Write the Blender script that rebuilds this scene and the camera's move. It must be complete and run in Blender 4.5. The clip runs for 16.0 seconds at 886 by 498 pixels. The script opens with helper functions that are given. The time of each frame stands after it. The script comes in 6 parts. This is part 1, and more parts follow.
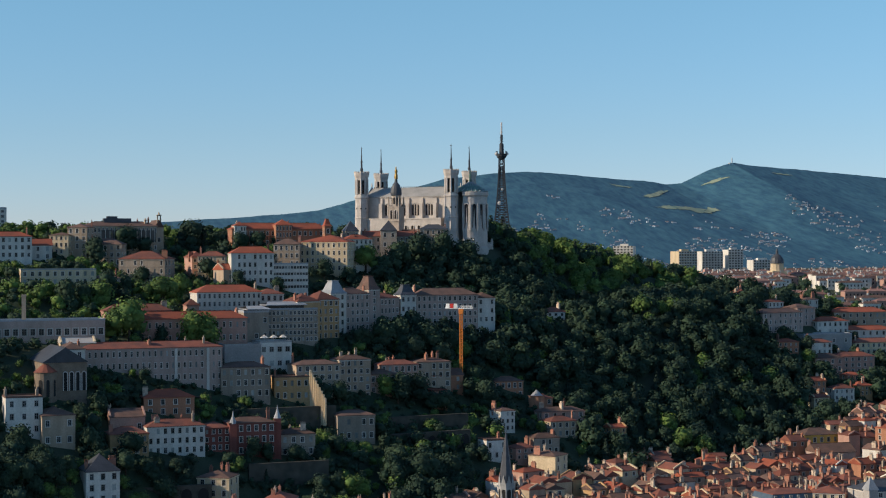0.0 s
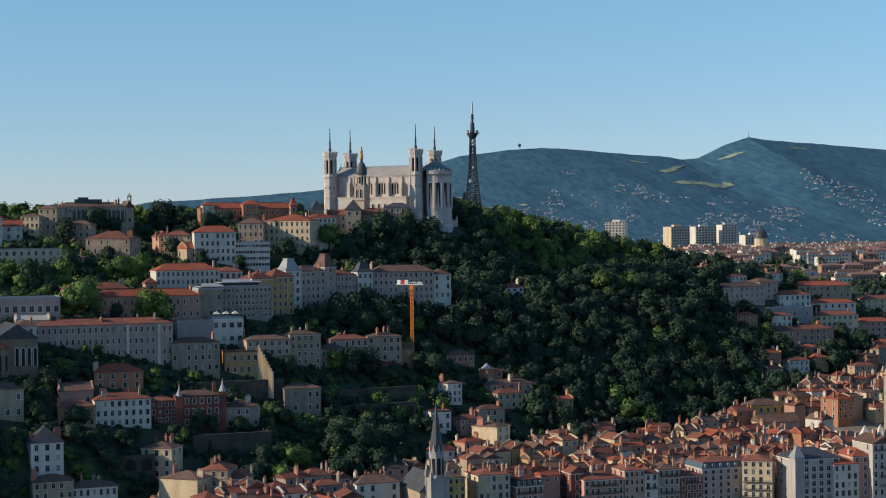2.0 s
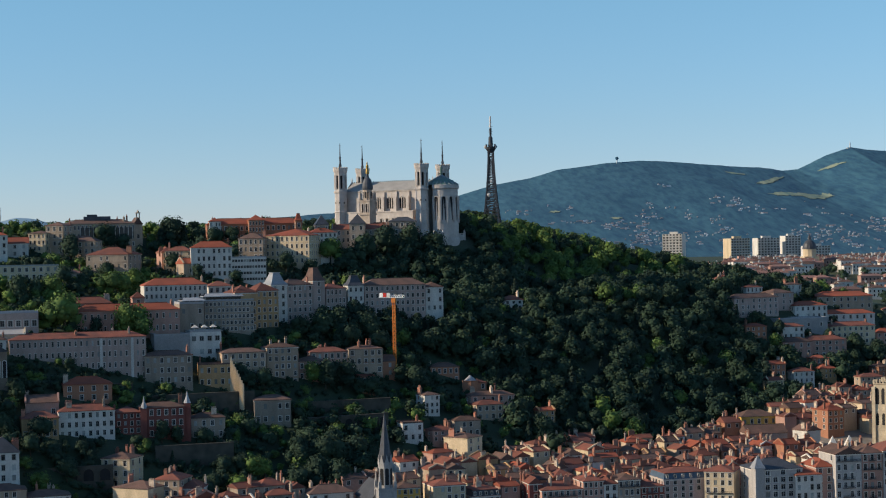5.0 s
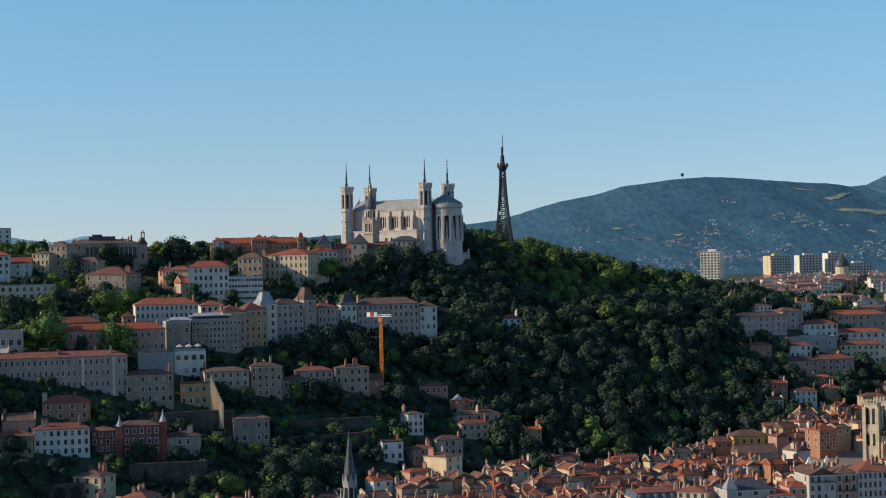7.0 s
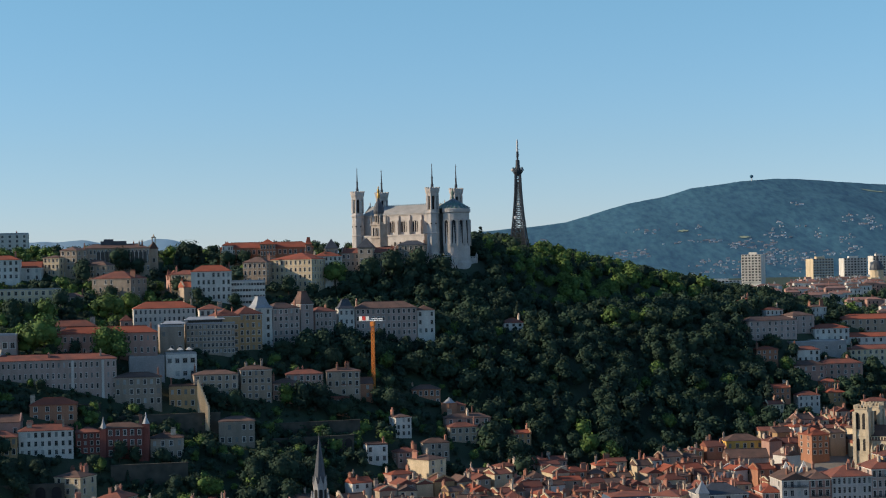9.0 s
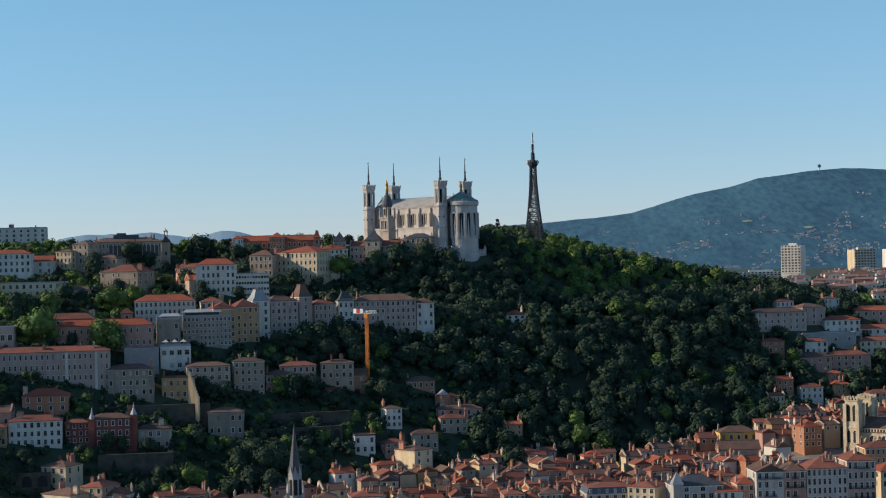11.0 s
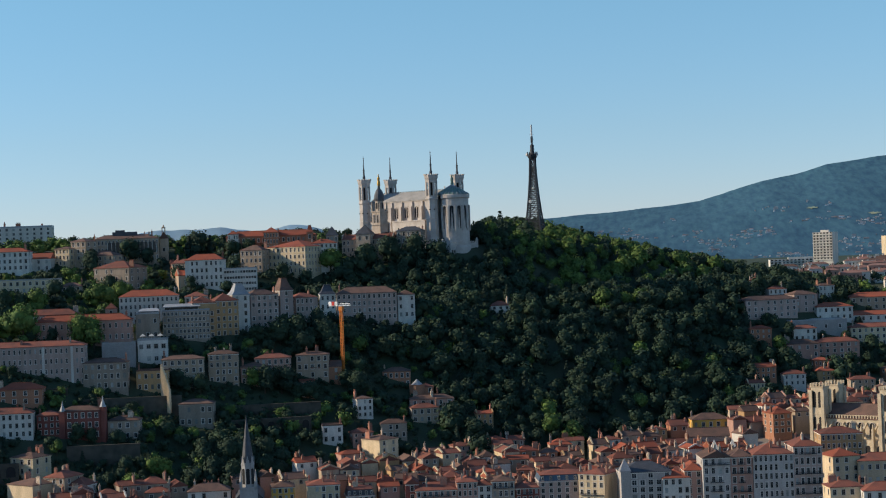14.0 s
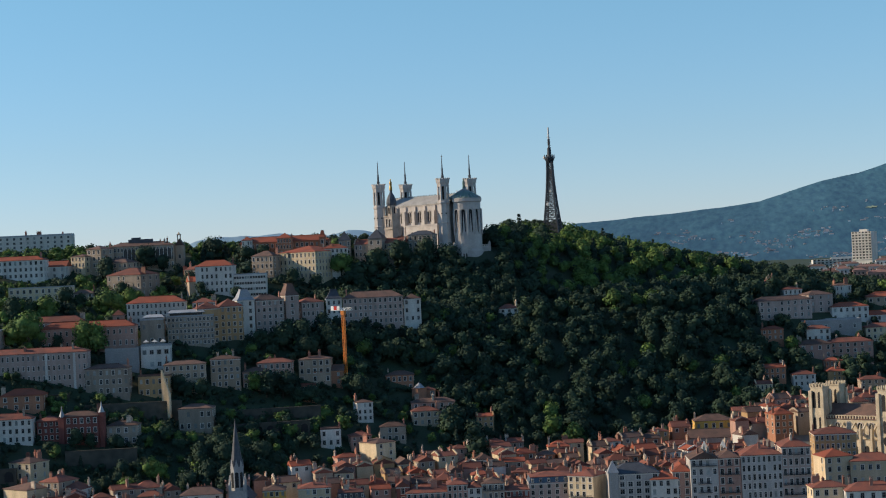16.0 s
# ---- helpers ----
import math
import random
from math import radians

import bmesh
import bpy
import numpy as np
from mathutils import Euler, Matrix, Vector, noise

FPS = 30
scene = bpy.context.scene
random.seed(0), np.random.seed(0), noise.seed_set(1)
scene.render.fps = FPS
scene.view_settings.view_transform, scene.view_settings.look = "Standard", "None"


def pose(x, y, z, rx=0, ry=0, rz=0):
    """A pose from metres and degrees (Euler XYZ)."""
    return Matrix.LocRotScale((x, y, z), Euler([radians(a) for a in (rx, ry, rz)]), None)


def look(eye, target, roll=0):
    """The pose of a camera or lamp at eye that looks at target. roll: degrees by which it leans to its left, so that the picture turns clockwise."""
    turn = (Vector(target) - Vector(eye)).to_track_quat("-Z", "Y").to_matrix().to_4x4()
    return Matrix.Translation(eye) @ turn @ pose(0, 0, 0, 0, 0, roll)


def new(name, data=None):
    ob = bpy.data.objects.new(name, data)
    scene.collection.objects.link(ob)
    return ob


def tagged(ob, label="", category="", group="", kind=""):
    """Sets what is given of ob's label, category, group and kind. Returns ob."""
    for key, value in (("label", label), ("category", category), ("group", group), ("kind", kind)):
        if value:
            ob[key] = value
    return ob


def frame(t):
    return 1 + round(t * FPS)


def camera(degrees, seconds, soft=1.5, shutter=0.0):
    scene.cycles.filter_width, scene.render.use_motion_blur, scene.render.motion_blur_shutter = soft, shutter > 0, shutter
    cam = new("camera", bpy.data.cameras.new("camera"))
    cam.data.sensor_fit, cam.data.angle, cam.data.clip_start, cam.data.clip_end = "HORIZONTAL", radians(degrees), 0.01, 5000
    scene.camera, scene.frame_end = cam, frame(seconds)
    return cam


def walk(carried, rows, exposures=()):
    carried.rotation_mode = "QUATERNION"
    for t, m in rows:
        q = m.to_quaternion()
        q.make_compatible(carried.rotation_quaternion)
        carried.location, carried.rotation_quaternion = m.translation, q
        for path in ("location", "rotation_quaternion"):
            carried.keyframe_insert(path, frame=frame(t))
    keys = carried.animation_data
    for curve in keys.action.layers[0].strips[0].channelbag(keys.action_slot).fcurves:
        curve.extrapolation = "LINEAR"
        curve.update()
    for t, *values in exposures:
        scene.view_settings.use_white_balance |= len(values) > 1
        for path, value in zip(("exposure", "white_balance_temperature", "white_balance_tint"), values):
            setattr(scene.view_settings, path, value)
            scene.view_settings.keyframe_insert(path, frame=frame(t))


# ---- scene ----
cam = camera(28.6, 16.0, soft=1.1)
PATH = [
    (0, (-163.558, -1069.415, 94.847), (-163.233, -1067.442, 94.854), -0.2),
    (0.5, (-155.997, -1077.019, 94.912), (-155.685, -1075.043, 94.916), -0.3),
    (1, (-146.914, -1086.065, 94.973), (-146.611, -1084.088, 94.971), -0.4),
    (1.5, (-137.1, -1094.824, 95.088), (-136.803, -1092.847, 95.077), -0.5),
    (2, (-126.456, -1102.651, 95.285), (-126.168, -1100.672, 95.265), -0.6),
    (2.5, (-115.262, -1109.36, 95.421), (-114.984, -1107.38, 95.394), -0.6),
    (3, (-103.577, -1114.284, 95.232), (-103.316, -1112.302, 95.203), -0.8),
    (3.5, (-91.302, -1115.699, 94.854), (-91.064, -1113.714, 94.827), -0.8),
    (4, (-78.865, -1117.016, 93.96), (-78.656, -1115.027, 93.941), -0.9),
    (6.5, (-15.733, -1123.929, 93.277), (-15.665, -1121.931, 93.294), -1.2),
    (7, (-3.508, -1125.503, 93.866), (-3.457, -1123.504, 93.886), -1.2),
    (7.5, (9.422, -1127.741, 94.458), (9.45, -1125.741, 94.481), -1.2),
    (8, (21.634, -1129.428, 94.335), (21.637, -1127.428, 94.361), -1.2),
    (8.5, (34.108, -1132.312, 94.442), (34.085, -1130.313, 94.467), -1.2),
    (9, (46.648, -1134.259, 94.363), (46.6, -1132.26, 94.387), -1.2),
    (11.5, (106.726, -1144.248, 94.557), (106.564, -1142.254, 94.571), -1.4),
    (12, (118.253, -1146.935, 95.306), (118.075, -1144.943, 95.319), -1.5),
    (12.5, (129.583, -1148.537, 95.576), (129.387, -1146.547, 95.586), -1.7),
    (13, (140.252, -1149.812, 94.802), (140.039, -1147.823, 94.809), -1.8),
    (13.5, (150.572, -1150.742, 93.624), (150.343, -1148.755, 93.632), -2.0),
    (14, (161.039, -1151.735, 93.409), (160.791, -1149.751, 93.417), -2.1),
    (14.5, (171.158, -1151.885, 92.816), (170.892, -1149.903, 92.828), -2.2),
    (15, (181.393, -1151.415, 92.942), (181.105, -1149.436, 92.956), -2.4),
    (15.5, (191.242, -1151.4, 92.332), (190.932, -1149.425, 92.348), -2.5),
    (16, (200.995, -1150.102, 91.633), (200.664, -1148.13, 91.649), -2.7),
]
walk(cam, [(t, look(eye, target, roll)) for t, eye, target, roll in PATH], [(0, 0.13, 6450, 7), (16, 0.21, 6520, 7)])

# ---- light ----
SUN_FROM = Vector((-0.93, -0.06, 0.0)).normalized()
SUN_HEIGHT = radians(24.5)
world = bpy.data.worlds.new("sky")
scene.world = world
world.use_nodes = True
sky = world.node_tree.nodes.new("ShaderNodeTexSky")
sky.sky_type = "NISHITA"
sky.sun_disc = False
sky.sun_elevation = SUN_HEIGHT
sky.sun_rotation = math.atan2(SUN_FROM.x, SUN_FROM.y)
sky.altitude = 250
sky.air_density, sky.dust_density, sky.ozone_density = 1.0, 0.0, 6.0
back_node = world.node_tree.nodes["Background"]
back_node.inputs["Strength"].default_value = 0.127
# summer haze: the lowest part of the sky is paler and bluer
wn, wl = world.node_tree.nodes, world.node_tree.links
sky_way, sky_split = wn.new("ShaderNodeTexCoord"), wn.new("ShaderNodeSeparateXYZ")
sky_haze, sky_mix = wn.new("ShaderNodeValToRGB"), wn.new("ShaderNodeMix")
sky_mix.data_type, sky_mix.blend_type = "RGBA", "MULTIPLY"
sky_mix.inputs["Factor"].default_value = 1.0
stops = sky_haze.color_ramp.elements
stops[0].position, stops[0].color = 0.01, (0.79, 0.79, 0.99, 1)
stops[1].position, stops[1].color = 0.16, (0.97, 1.03, 0.93, 1)
middle_stop = stops.new(0.07)
middle_stop.color = (0.86, 0.86, 0.91, 1)
wl.new(sky_way.outputs["Generated"], sky_split.inputs[0])
wl.new(sky_split.outputs["Z"], sky_haze.inputs["Fac"])
wl.new(sky.outputs[0], sky_mix.inputs["A"])
wl.new(sky_haze.outputs["Color"], sky_mix.inputs["B"])
wl.new(sky_mix.outputs["Result"], back_node.inputs["Color"])
sun = new("sun", bpy.data.lights.new("sun", "SUN"))
sun.data.energy, sun.data.angle, sun.data.color = 4.7, radians(0.6), (1.0, 0.82, 0.61)
sun.matrix_world = look(Vector((0, 0, 800)) + SUN_FROM * math.cos(SUN_HEIGHT) * 900 + Vector((0, 0, 900 * math.sin(SUN_HEIGHT))), (0, 0, 800))


# ---- materials ----
def material(name, colour, other=None, rough=0.85, size=6.0, fine=0.6, relief=0.03, vary=0.25, metal=0.0, island=0.0, streak=1.0, deep=1.0):
    """A surface mottled at two sizes in metres, from colour to other, and varied from object to object."""
    mat = bpy.data.materials.new(name)
    mat.use_nodes = True
    nodes, links = mat.node_tree.nodes, mat.node_tree.links
    surface = nodes["Principled BSDF"]
    surface.inputs["Roughness"].default_value = rough
    surface.inputs["Metallic"].default_value = metal
    surface.inputs["Specular IOR Level"].default_value = 0.25
    place = nodes.new("ShaderNodeNewGeometry")
    other = other or tuple(c * 0.72 for c in colour)
    large, small = nodes.new("ShaderNodeTexNoise"), nodes.new("ShaderNodeTexNoise")
    large.inputs["Scale"].default_value, small.inputs["Scale"].default_value = 1 / size, 1 / fine
    large.inputs["Detail"].default_value = 4
    stretch = nodes.new("ShaderNodeVectorMath")
    stretch.operation = "MULTIPLY"
    stretch.inputs[1].default_value = (1, deep, streak)
    links.new(place.outputs["Position"], stretch.inputs[0])
    links.new(stretch.outputs[0], large.inputs["Vector"])
    links.new(stretch.outputs[0] if deep != 1 else place.outputs["Position"], small.inputs["Vector"])
    mix = nodes.new("ShaderNodeMix")
    mix.data_type = "RGBA"
    mix.inputs["A"].default_value, mix.inputs["B"].default_value = (*colour, 1), (*other, 1)
    spread = nodes.new("ShaderNodeMapRange")
    spread.inputs["From Min"].default_value, spread.inputs["From Max"].default_value = 0.32, 0.68
    links.new(large.outputs["Fac"], spread.inputs["Value"])
    links.new(spread.outputs[0], mix.inputs["Factor"])
    tone = nodes.new("ShaderNodeHueSaturation")
    info = nodes.new("ShaderNodeObjectInfo")
    add = nodes.new("ShaderNodeMath")
    add.operation = "MULTIPLY_ADD"
    links.new(small.outputs["Fac"], add.inputs[0])
    add.inputs[1].default_value, add.inputs[2].default_value = 0.5, 0.75
    shift = nodes.new("ShaderNodeMath")
    shift.operation = "MULTIPLY_ADD"
    links.new(place.outputs["Random Per Island"] if island else info.outputs["Random"], shift.inputs[0])
    shift.inputs[1].default_value, shift.inputs[2].default_value = 2 * (island or vary), 1 - (island or vary)
    times = nodes.new("ShaderNodeMath")
    times.operation = "MULTIPLY"
    links.new(add.outputs[0], times.inputs[0])
    links.new(shift.outputs[0], times.inputs[1])
    links.new(times.outputs[0], tone.inputs["Value"])
    links.new(mix.outputs["Result"], tone.inputs["Color"])
    links.new(tone.outputs[0], surface.inputs["Base Color"])
    if relief:
        bump = nodes.new("ShaderNodeBump")
        bump.inputs["Distance"].default_value = relief
        links.new(small.outputs["Fac"], bump.inputs["Height"])
        links.new(bump.outputs[0], surface.inputs["Normal"])
    return mat


WHITE = material("white_render", (0.63, 0.60, 0.55), (0.49, 0.46, 0.42), size=3.5, streak=0.22, vary=0.08)
PALE_GREY = material("pale_grey_render", (0.43, 0.40, 0.38), (0.32, 0.30, 0.285), size=3.5, streak=0.22, vary=0.08)
CREAM = material("cream_render", (0.60, 0.48, 0.33), (0.46, 0.37, 0.25), size=3.5, streak=0.22, vary=0.1)
OCHRE = material("ochre_render", (0.44, 0.28, 0.14), (0.34, 0.22, 0.12), size=3.5, streak=0.22, vary=0.1)
YELLOW = material("yellow_render", (0.68, 0.41, 0.10), (0.55, 0.33, 0.09), size=3.5, streak=0.22, vary=0.05)
ROSE = material("rose_render", (0.44, 0.26, 0.21), (0.34, 0.21, 0.17), size=3.5, streak=0.22, vary=0.12)
RED_WALL = material("red_render", (0.22, 0.075, 0.06), (0.16, 0.055, 0.048), size=3.5, streak=0.22, vary=0.12)
ORANGE = material("orange_render", (0.40, 0.19, 0.115), (0.31, 0.15, 0.095), size=3.5, streak=0.22, vary=0.1)
GREY = material("grey_render", (0.35, 0.285, 0.23), (0.25, 0.205, 0.165), size=3.5, streak=0.22, vary=0.12)
BEIGE = material("beige_render", (0.43, 0.33, 0.25), (0.32, 0.25, 0.185), size=3.5, streak=0.22, vary=0.12)
MAUVE = material("mauve_render", (0.42, 0.315, 0.28), (0.31, 0.24, 0.21), size=3.5, streak=0.22, vary=0.1)
STONE = material("white_limestone", (0.52, 0.472, 0.44), (0.39, 0.352, 0.328), size=5, vary=0.03)
OLD_STONE = material("weathered_stone", (0.56, 0.47, 0.34), (0.40, 0.33, 0.24), size=3, vary=0.08)
CHAPEL_STONE = material("old_chapel_stone", (0.44, 0.37, 0.31), (0.31, 0.26, 0.22), size=3, vary=0.05)
DARK_STONE = material("dark_rubble_stone", (0.095, 0.085, 0.070), (0.045, 0.045, 0.038), size=4, fine=1.0, relief=0.1, vary=0.1)
BROWN_STONE = material("brown_stone", (0.24, 0.185, 0.14), (0.17, 0.13, 0.10), size=3, vary=0.05)
CONCRETE = material("concrete", (0.36, 0.35, 0.34), (0.27, 0.26, 0.26), vary=0.1)
TILE = material("clay_tiles", (0.23, 0.080, 0.055), (0.14, 0.062, 0.050), size=5, fine=0.35, relief=0.06, vary=0.22)
TILE_BROWN = material("old_clay_tiles", (0.155, 0.090, 0.072), (0.095, 0.064, 0.054), size=4, fine=0.35, relief=0.06, vary=0.25)
TILE_RED = material("new_clay_tiles", (0.33, 0.088, 0.050), (0.22, 0.070, 0.045), size=7, fine=0.35, relief=0.06, vary=0.12)
SLATE = material("slate", (0.075, 0.08, 0.095), (0.05, 0.055, 0.065), rough=0.5, size=3, vary=0.15)
BLUE_SLATE = material("blue_zinc_slate", (0.10, 0.15, 0.21), (0.075, 0.11, 0.16), rough=0.5, size=3)
ZINC = material("zinc_sheet", (0.34, 0.35, 0.37), (0.26, 0.27, 0.29), rough=0.5, vary=0.12)
LEAD = material("pale_lead", (0.34, 0.33, 0.32), (0.24, 0.235, 0.23), rough=0.85, vary=0.05)
COPPER = material("green_copper", (0.13, 0.22, 0.19), (0.09, 0.14, 0.13), rough=0.6, size=2)
GOLD = material("gilding", (0.50, 0.34, 0.12), (0.4, 0.26, 0.09), rough=0.6, metal=1.0, relief=0)
IRON = material("dark_painted_iron", (0.05, 0.054, 0.064), (0.036, 0.039, 0.047), rough=0.6)
PALE_IRON = material("pale_mast_paint", (0.55, 0.53, 0.52), (0.45, 0.43, 0.42), rough=0.5)
CRANE_RED = material("red_crane_paint", (0.62, 0.05, 0.04), (0.5, 0.04, 0.035), rough=0.5)
CRANE_WHITE = material("white_crane_paint", (0.82, 0.81, 0.79), (0.72, 0.71, 0.69), rough=0.5)
CRANE_PAINT = material("orange_crane_paint", (0.50, 0.17, 0.03), (0.40, 0.13, 0.03), rough=0.5)
GLASS = material("dark_glass", (0.022, 0.027, 0.032), (0.035, 0.04, 0.045), rough=0.15, relief=0, vary=0.5)
FRAME = material("painted_window_frame", (0.27, 0.26, 0.25), (0.2, 0.2, 0.19), vary=0.4)
# inner shade of openings, put into the colour of closed faces
SHADE = material("dark_interior_shade", (0.02, 0.02, 0.022), (0.03, 0.028, 0.028), relief=0)
CHIMNEY_RENDER = material("smoke_stained_render", (0.50, 0.41, 0.32), (0.24, 0.19, 0.16), size=1.5, vary=0.3)
SURROUND = material("pale_window_stone", (0.56, 0.52, 0.47), (0.44, 0.41, 0.37), size=2, vary=0.2)
BRICK = material("chimney_brick", (0.33, 0.13, 0.09), (0.26, 0.16, 0.12), size=1.5, vary=0.35)
EARTH = material("grass_and_earth", (0.030, 0.052, 0.028), (0.048, 0.056, 0.036), size=22, fine=1.2, relief=0.2)
PAVING = material("pale_paving", (0.20, 0.185, 0.17), (0.13, 0.12, 0.11), size=14)
BARK = material("bark", (0.085, 0.065, 0.045), (0.05, 0.04, 0.03), relief=0.08)
LEAVES = material("leaves", (0.033, 0.060, 0.033), (0.019, 0.039, 0.027), size=17, fine=1.4, relief=0, island=0.22)
LEAVES_LIGHT = material("young_leaves", (0.100, 0.158, 0.036), (0.058, 0.102, 0.032), size=9, fine=1.4, relief=0, island=0.35)
NEEDLES = material("conifer_needles", (0.022, 0.040, 0.028), (0.015, 0.030, 0.022), size=8, fine=1.0, relief=0, island=0.35)


# ---- building helpers ----
class Shape:
    """Gathers corners and faces for one mesh."""

    def __init__(self):
        self.v, self.f = [], []

    def face(self, *points):
        n = len(self.v)
        self.v += [tuple(p) for p in points]
        self.f.append(tuple(range(n, n + len(points))))

    def box(self, x0, y0, z0, x1, y1, z1):
        n = len(self.v)
        self.v += [(x, y, z) for z in (z0, z1) for x, y in ((x0, y0), (x1, y0), (x1, y1), (x0, y1))]
        self.f += [tuple(n + i for i in q) for q in ((3, 2, 1, 0), (4, 5, 6, 7), (0, 1, 5, 4), (1, 2, 6, 5), (2, 3, 7, 6), (3, 0, 4, 7))]

    def ring(self, rings, sides, cx=0.0, cy=0.0, turn=0.0, arc=360.0):
        """A turned form: rings of (radius, height), closed at both ends."""
        n, m = len(self.v), sides if arc == 360 else sides + 1
        for r, z in rings:
            for i in range(m):
                a = radians(turn + arc * i / sides)
                self.v.append((cx + r * math.cos(a), cy + r * math.sin(a), z))
        for k in range(len(rings) - 1):
            for i in range(m if arc == 360 else m - 1):
                j = (i + 1) % m
                self.f.append((n + k * m + i, n + k * m + j, n + (k + 1) * m + j, n + (k + 1) * m + i))
        self.f.append(tuple(n + i for i in reversed(range(m))))
        self.f.append(tuple(n + (len(rings) - 1) * m + i for i in range(m)))

    def bar(self, a, b, thick):
        a, b = Vector(a), Vector(b)
        way = (b - a).normalized()
        side = way.cross(Vector((0, 0, 1)) if abs(way.z) < 0.9 else Vector((1, 0, 0))).normalized() * thick / 2
        up = way.cross(side).normalized() * thick / 2
        n = len(self.v)
        self.v += [tuple(p + s * side + u * up) for p in (a, b) for s, u in ((-1, -1), (1, -1), (1, 1), (-1, 1))]
        self.f += [tuple(n + i for i in q) for q in ((3, 2, 1, 0), (4, 5, 6, 7), (0, 1, 5, 4), (1, 2, 6, 5), (2, 3, 7, 6), (3, 0, 4, 7))]

    def mesh(self, name, mat):
        me = bpy.data.meshes.new(name)
        me.from_pydata(self.v, [], self.f)
        me.materials.append(mat)
        me.update()
        return me


def part(name, shape, mat, parent, label="", m=None):
    ob = new(name, shape if isinstance(shape, bpy.types.Mesh) else shape.mesh(name, mat))
    ob.parent = parent
    if m:
        ob.matrix_basis = m
    if label:
        ob["label"] = label
    return ob


def thing(name, m, label, category, group=""):
    return_ob = new(name)
    return_ob.matrix_basis = m
    return tagged(return_ob, label, category, group)


def window_mesh(name, frame_mat):
    """A window one metre wide and high, in one piece: a frame with mullion and transom, and dark panes set back in it."""
    xs, zs = (-0.5, -0.44, -0.03, 0.03, 0.44, 0.5), (0, 0.05, 0.63, 0.66, 0.95, 1)
    corners_at, faces, panes = [], [], []
    corners_at += [(x, -0.04, z) for z in zs for x in xs]
    for k in range(5):
        for i in range(5):
            q = [k * 6 + i, k * 6 + i + 1, k * 6 + i + 7, k * 6 + i + 6]
            if i % 2 and k % 2:
                n = len(corners_at)
                corners_at += [(corners_at[p][0], 0.03, corners_at[p][2]) for p in q]
                faces += [(q[m], q[(m + 1) % 4], n + (m + 1) % 4, n + m) for m in range(4)]
                panes.append(len(faces))
                faces.append((n, n + 1, n + 2, n + 3))
            else:
                faces.append(tuple(q))
    trim = Shape()
    trim.box(-0.66, -0.29, -0.02, -0.5, -0.2, 1.0)
    trim.box(0.5, -0.29, -0.02, 0.66, -0.2, 1.0)
    trim.box(-0.7, -0.31, 1.0, 0.7, -0.2, 1.1)
    trim.box(-0.72, -0.36, -0.1, 0.72, -0.05, -0.02)
    first, n = len(faces), len(corners_at)
    corners_at += trim.v
    faces += [tuple(i + n for i in f) for f in trim.f]
    me = bpy.data.meshes.new(name)
    me.from_pydata(corners_at, [], faces)
    for mat in (frame_mat, GLASS, SURROUND):
        me.materials.append(mat)
    for i in panes:
        me.polygons[i].material_index = 1
    for i in range(first, len(faces)):
        me.polygons[i].material_index = 2
    me.update()
    return me


WINDOW = window_mesh("window", FRAME)
WINDOW_DARK = window_mesh("window_dark", ZINC)
SHUTTER_PAINT = material("faded_shutter_paint", (0.30, 0.30, 0.28), (0.20, 0.22, 0.22), size=2, vary=0.45)


def shutter_mesh():
    """Closed shutters, one metre wide and high: two louvred leaves in one sheet of folds."""
    rows_of, faces = [], []
    for k in range(17):
        y = -0.06 if k % 2 else -0.015
        rows_of += [(x, y, k / 16) for x in (-0.5, -0.02, 0.02, 0.5)]
    for k in range(16):
        for i in range(3):
            n = k * 4 + i
            faces.append((n, n + 1, n + 5, n + 4))
    me = bpy.data.meshes.new("shutters")
    me.from_pydata(rows_of, [], faces)
    me.materials.append(SHUTTER_PAINT)
    me.update()
    return me


SHUTTERS = shutter_mesh()
FOOTPRINTS = []


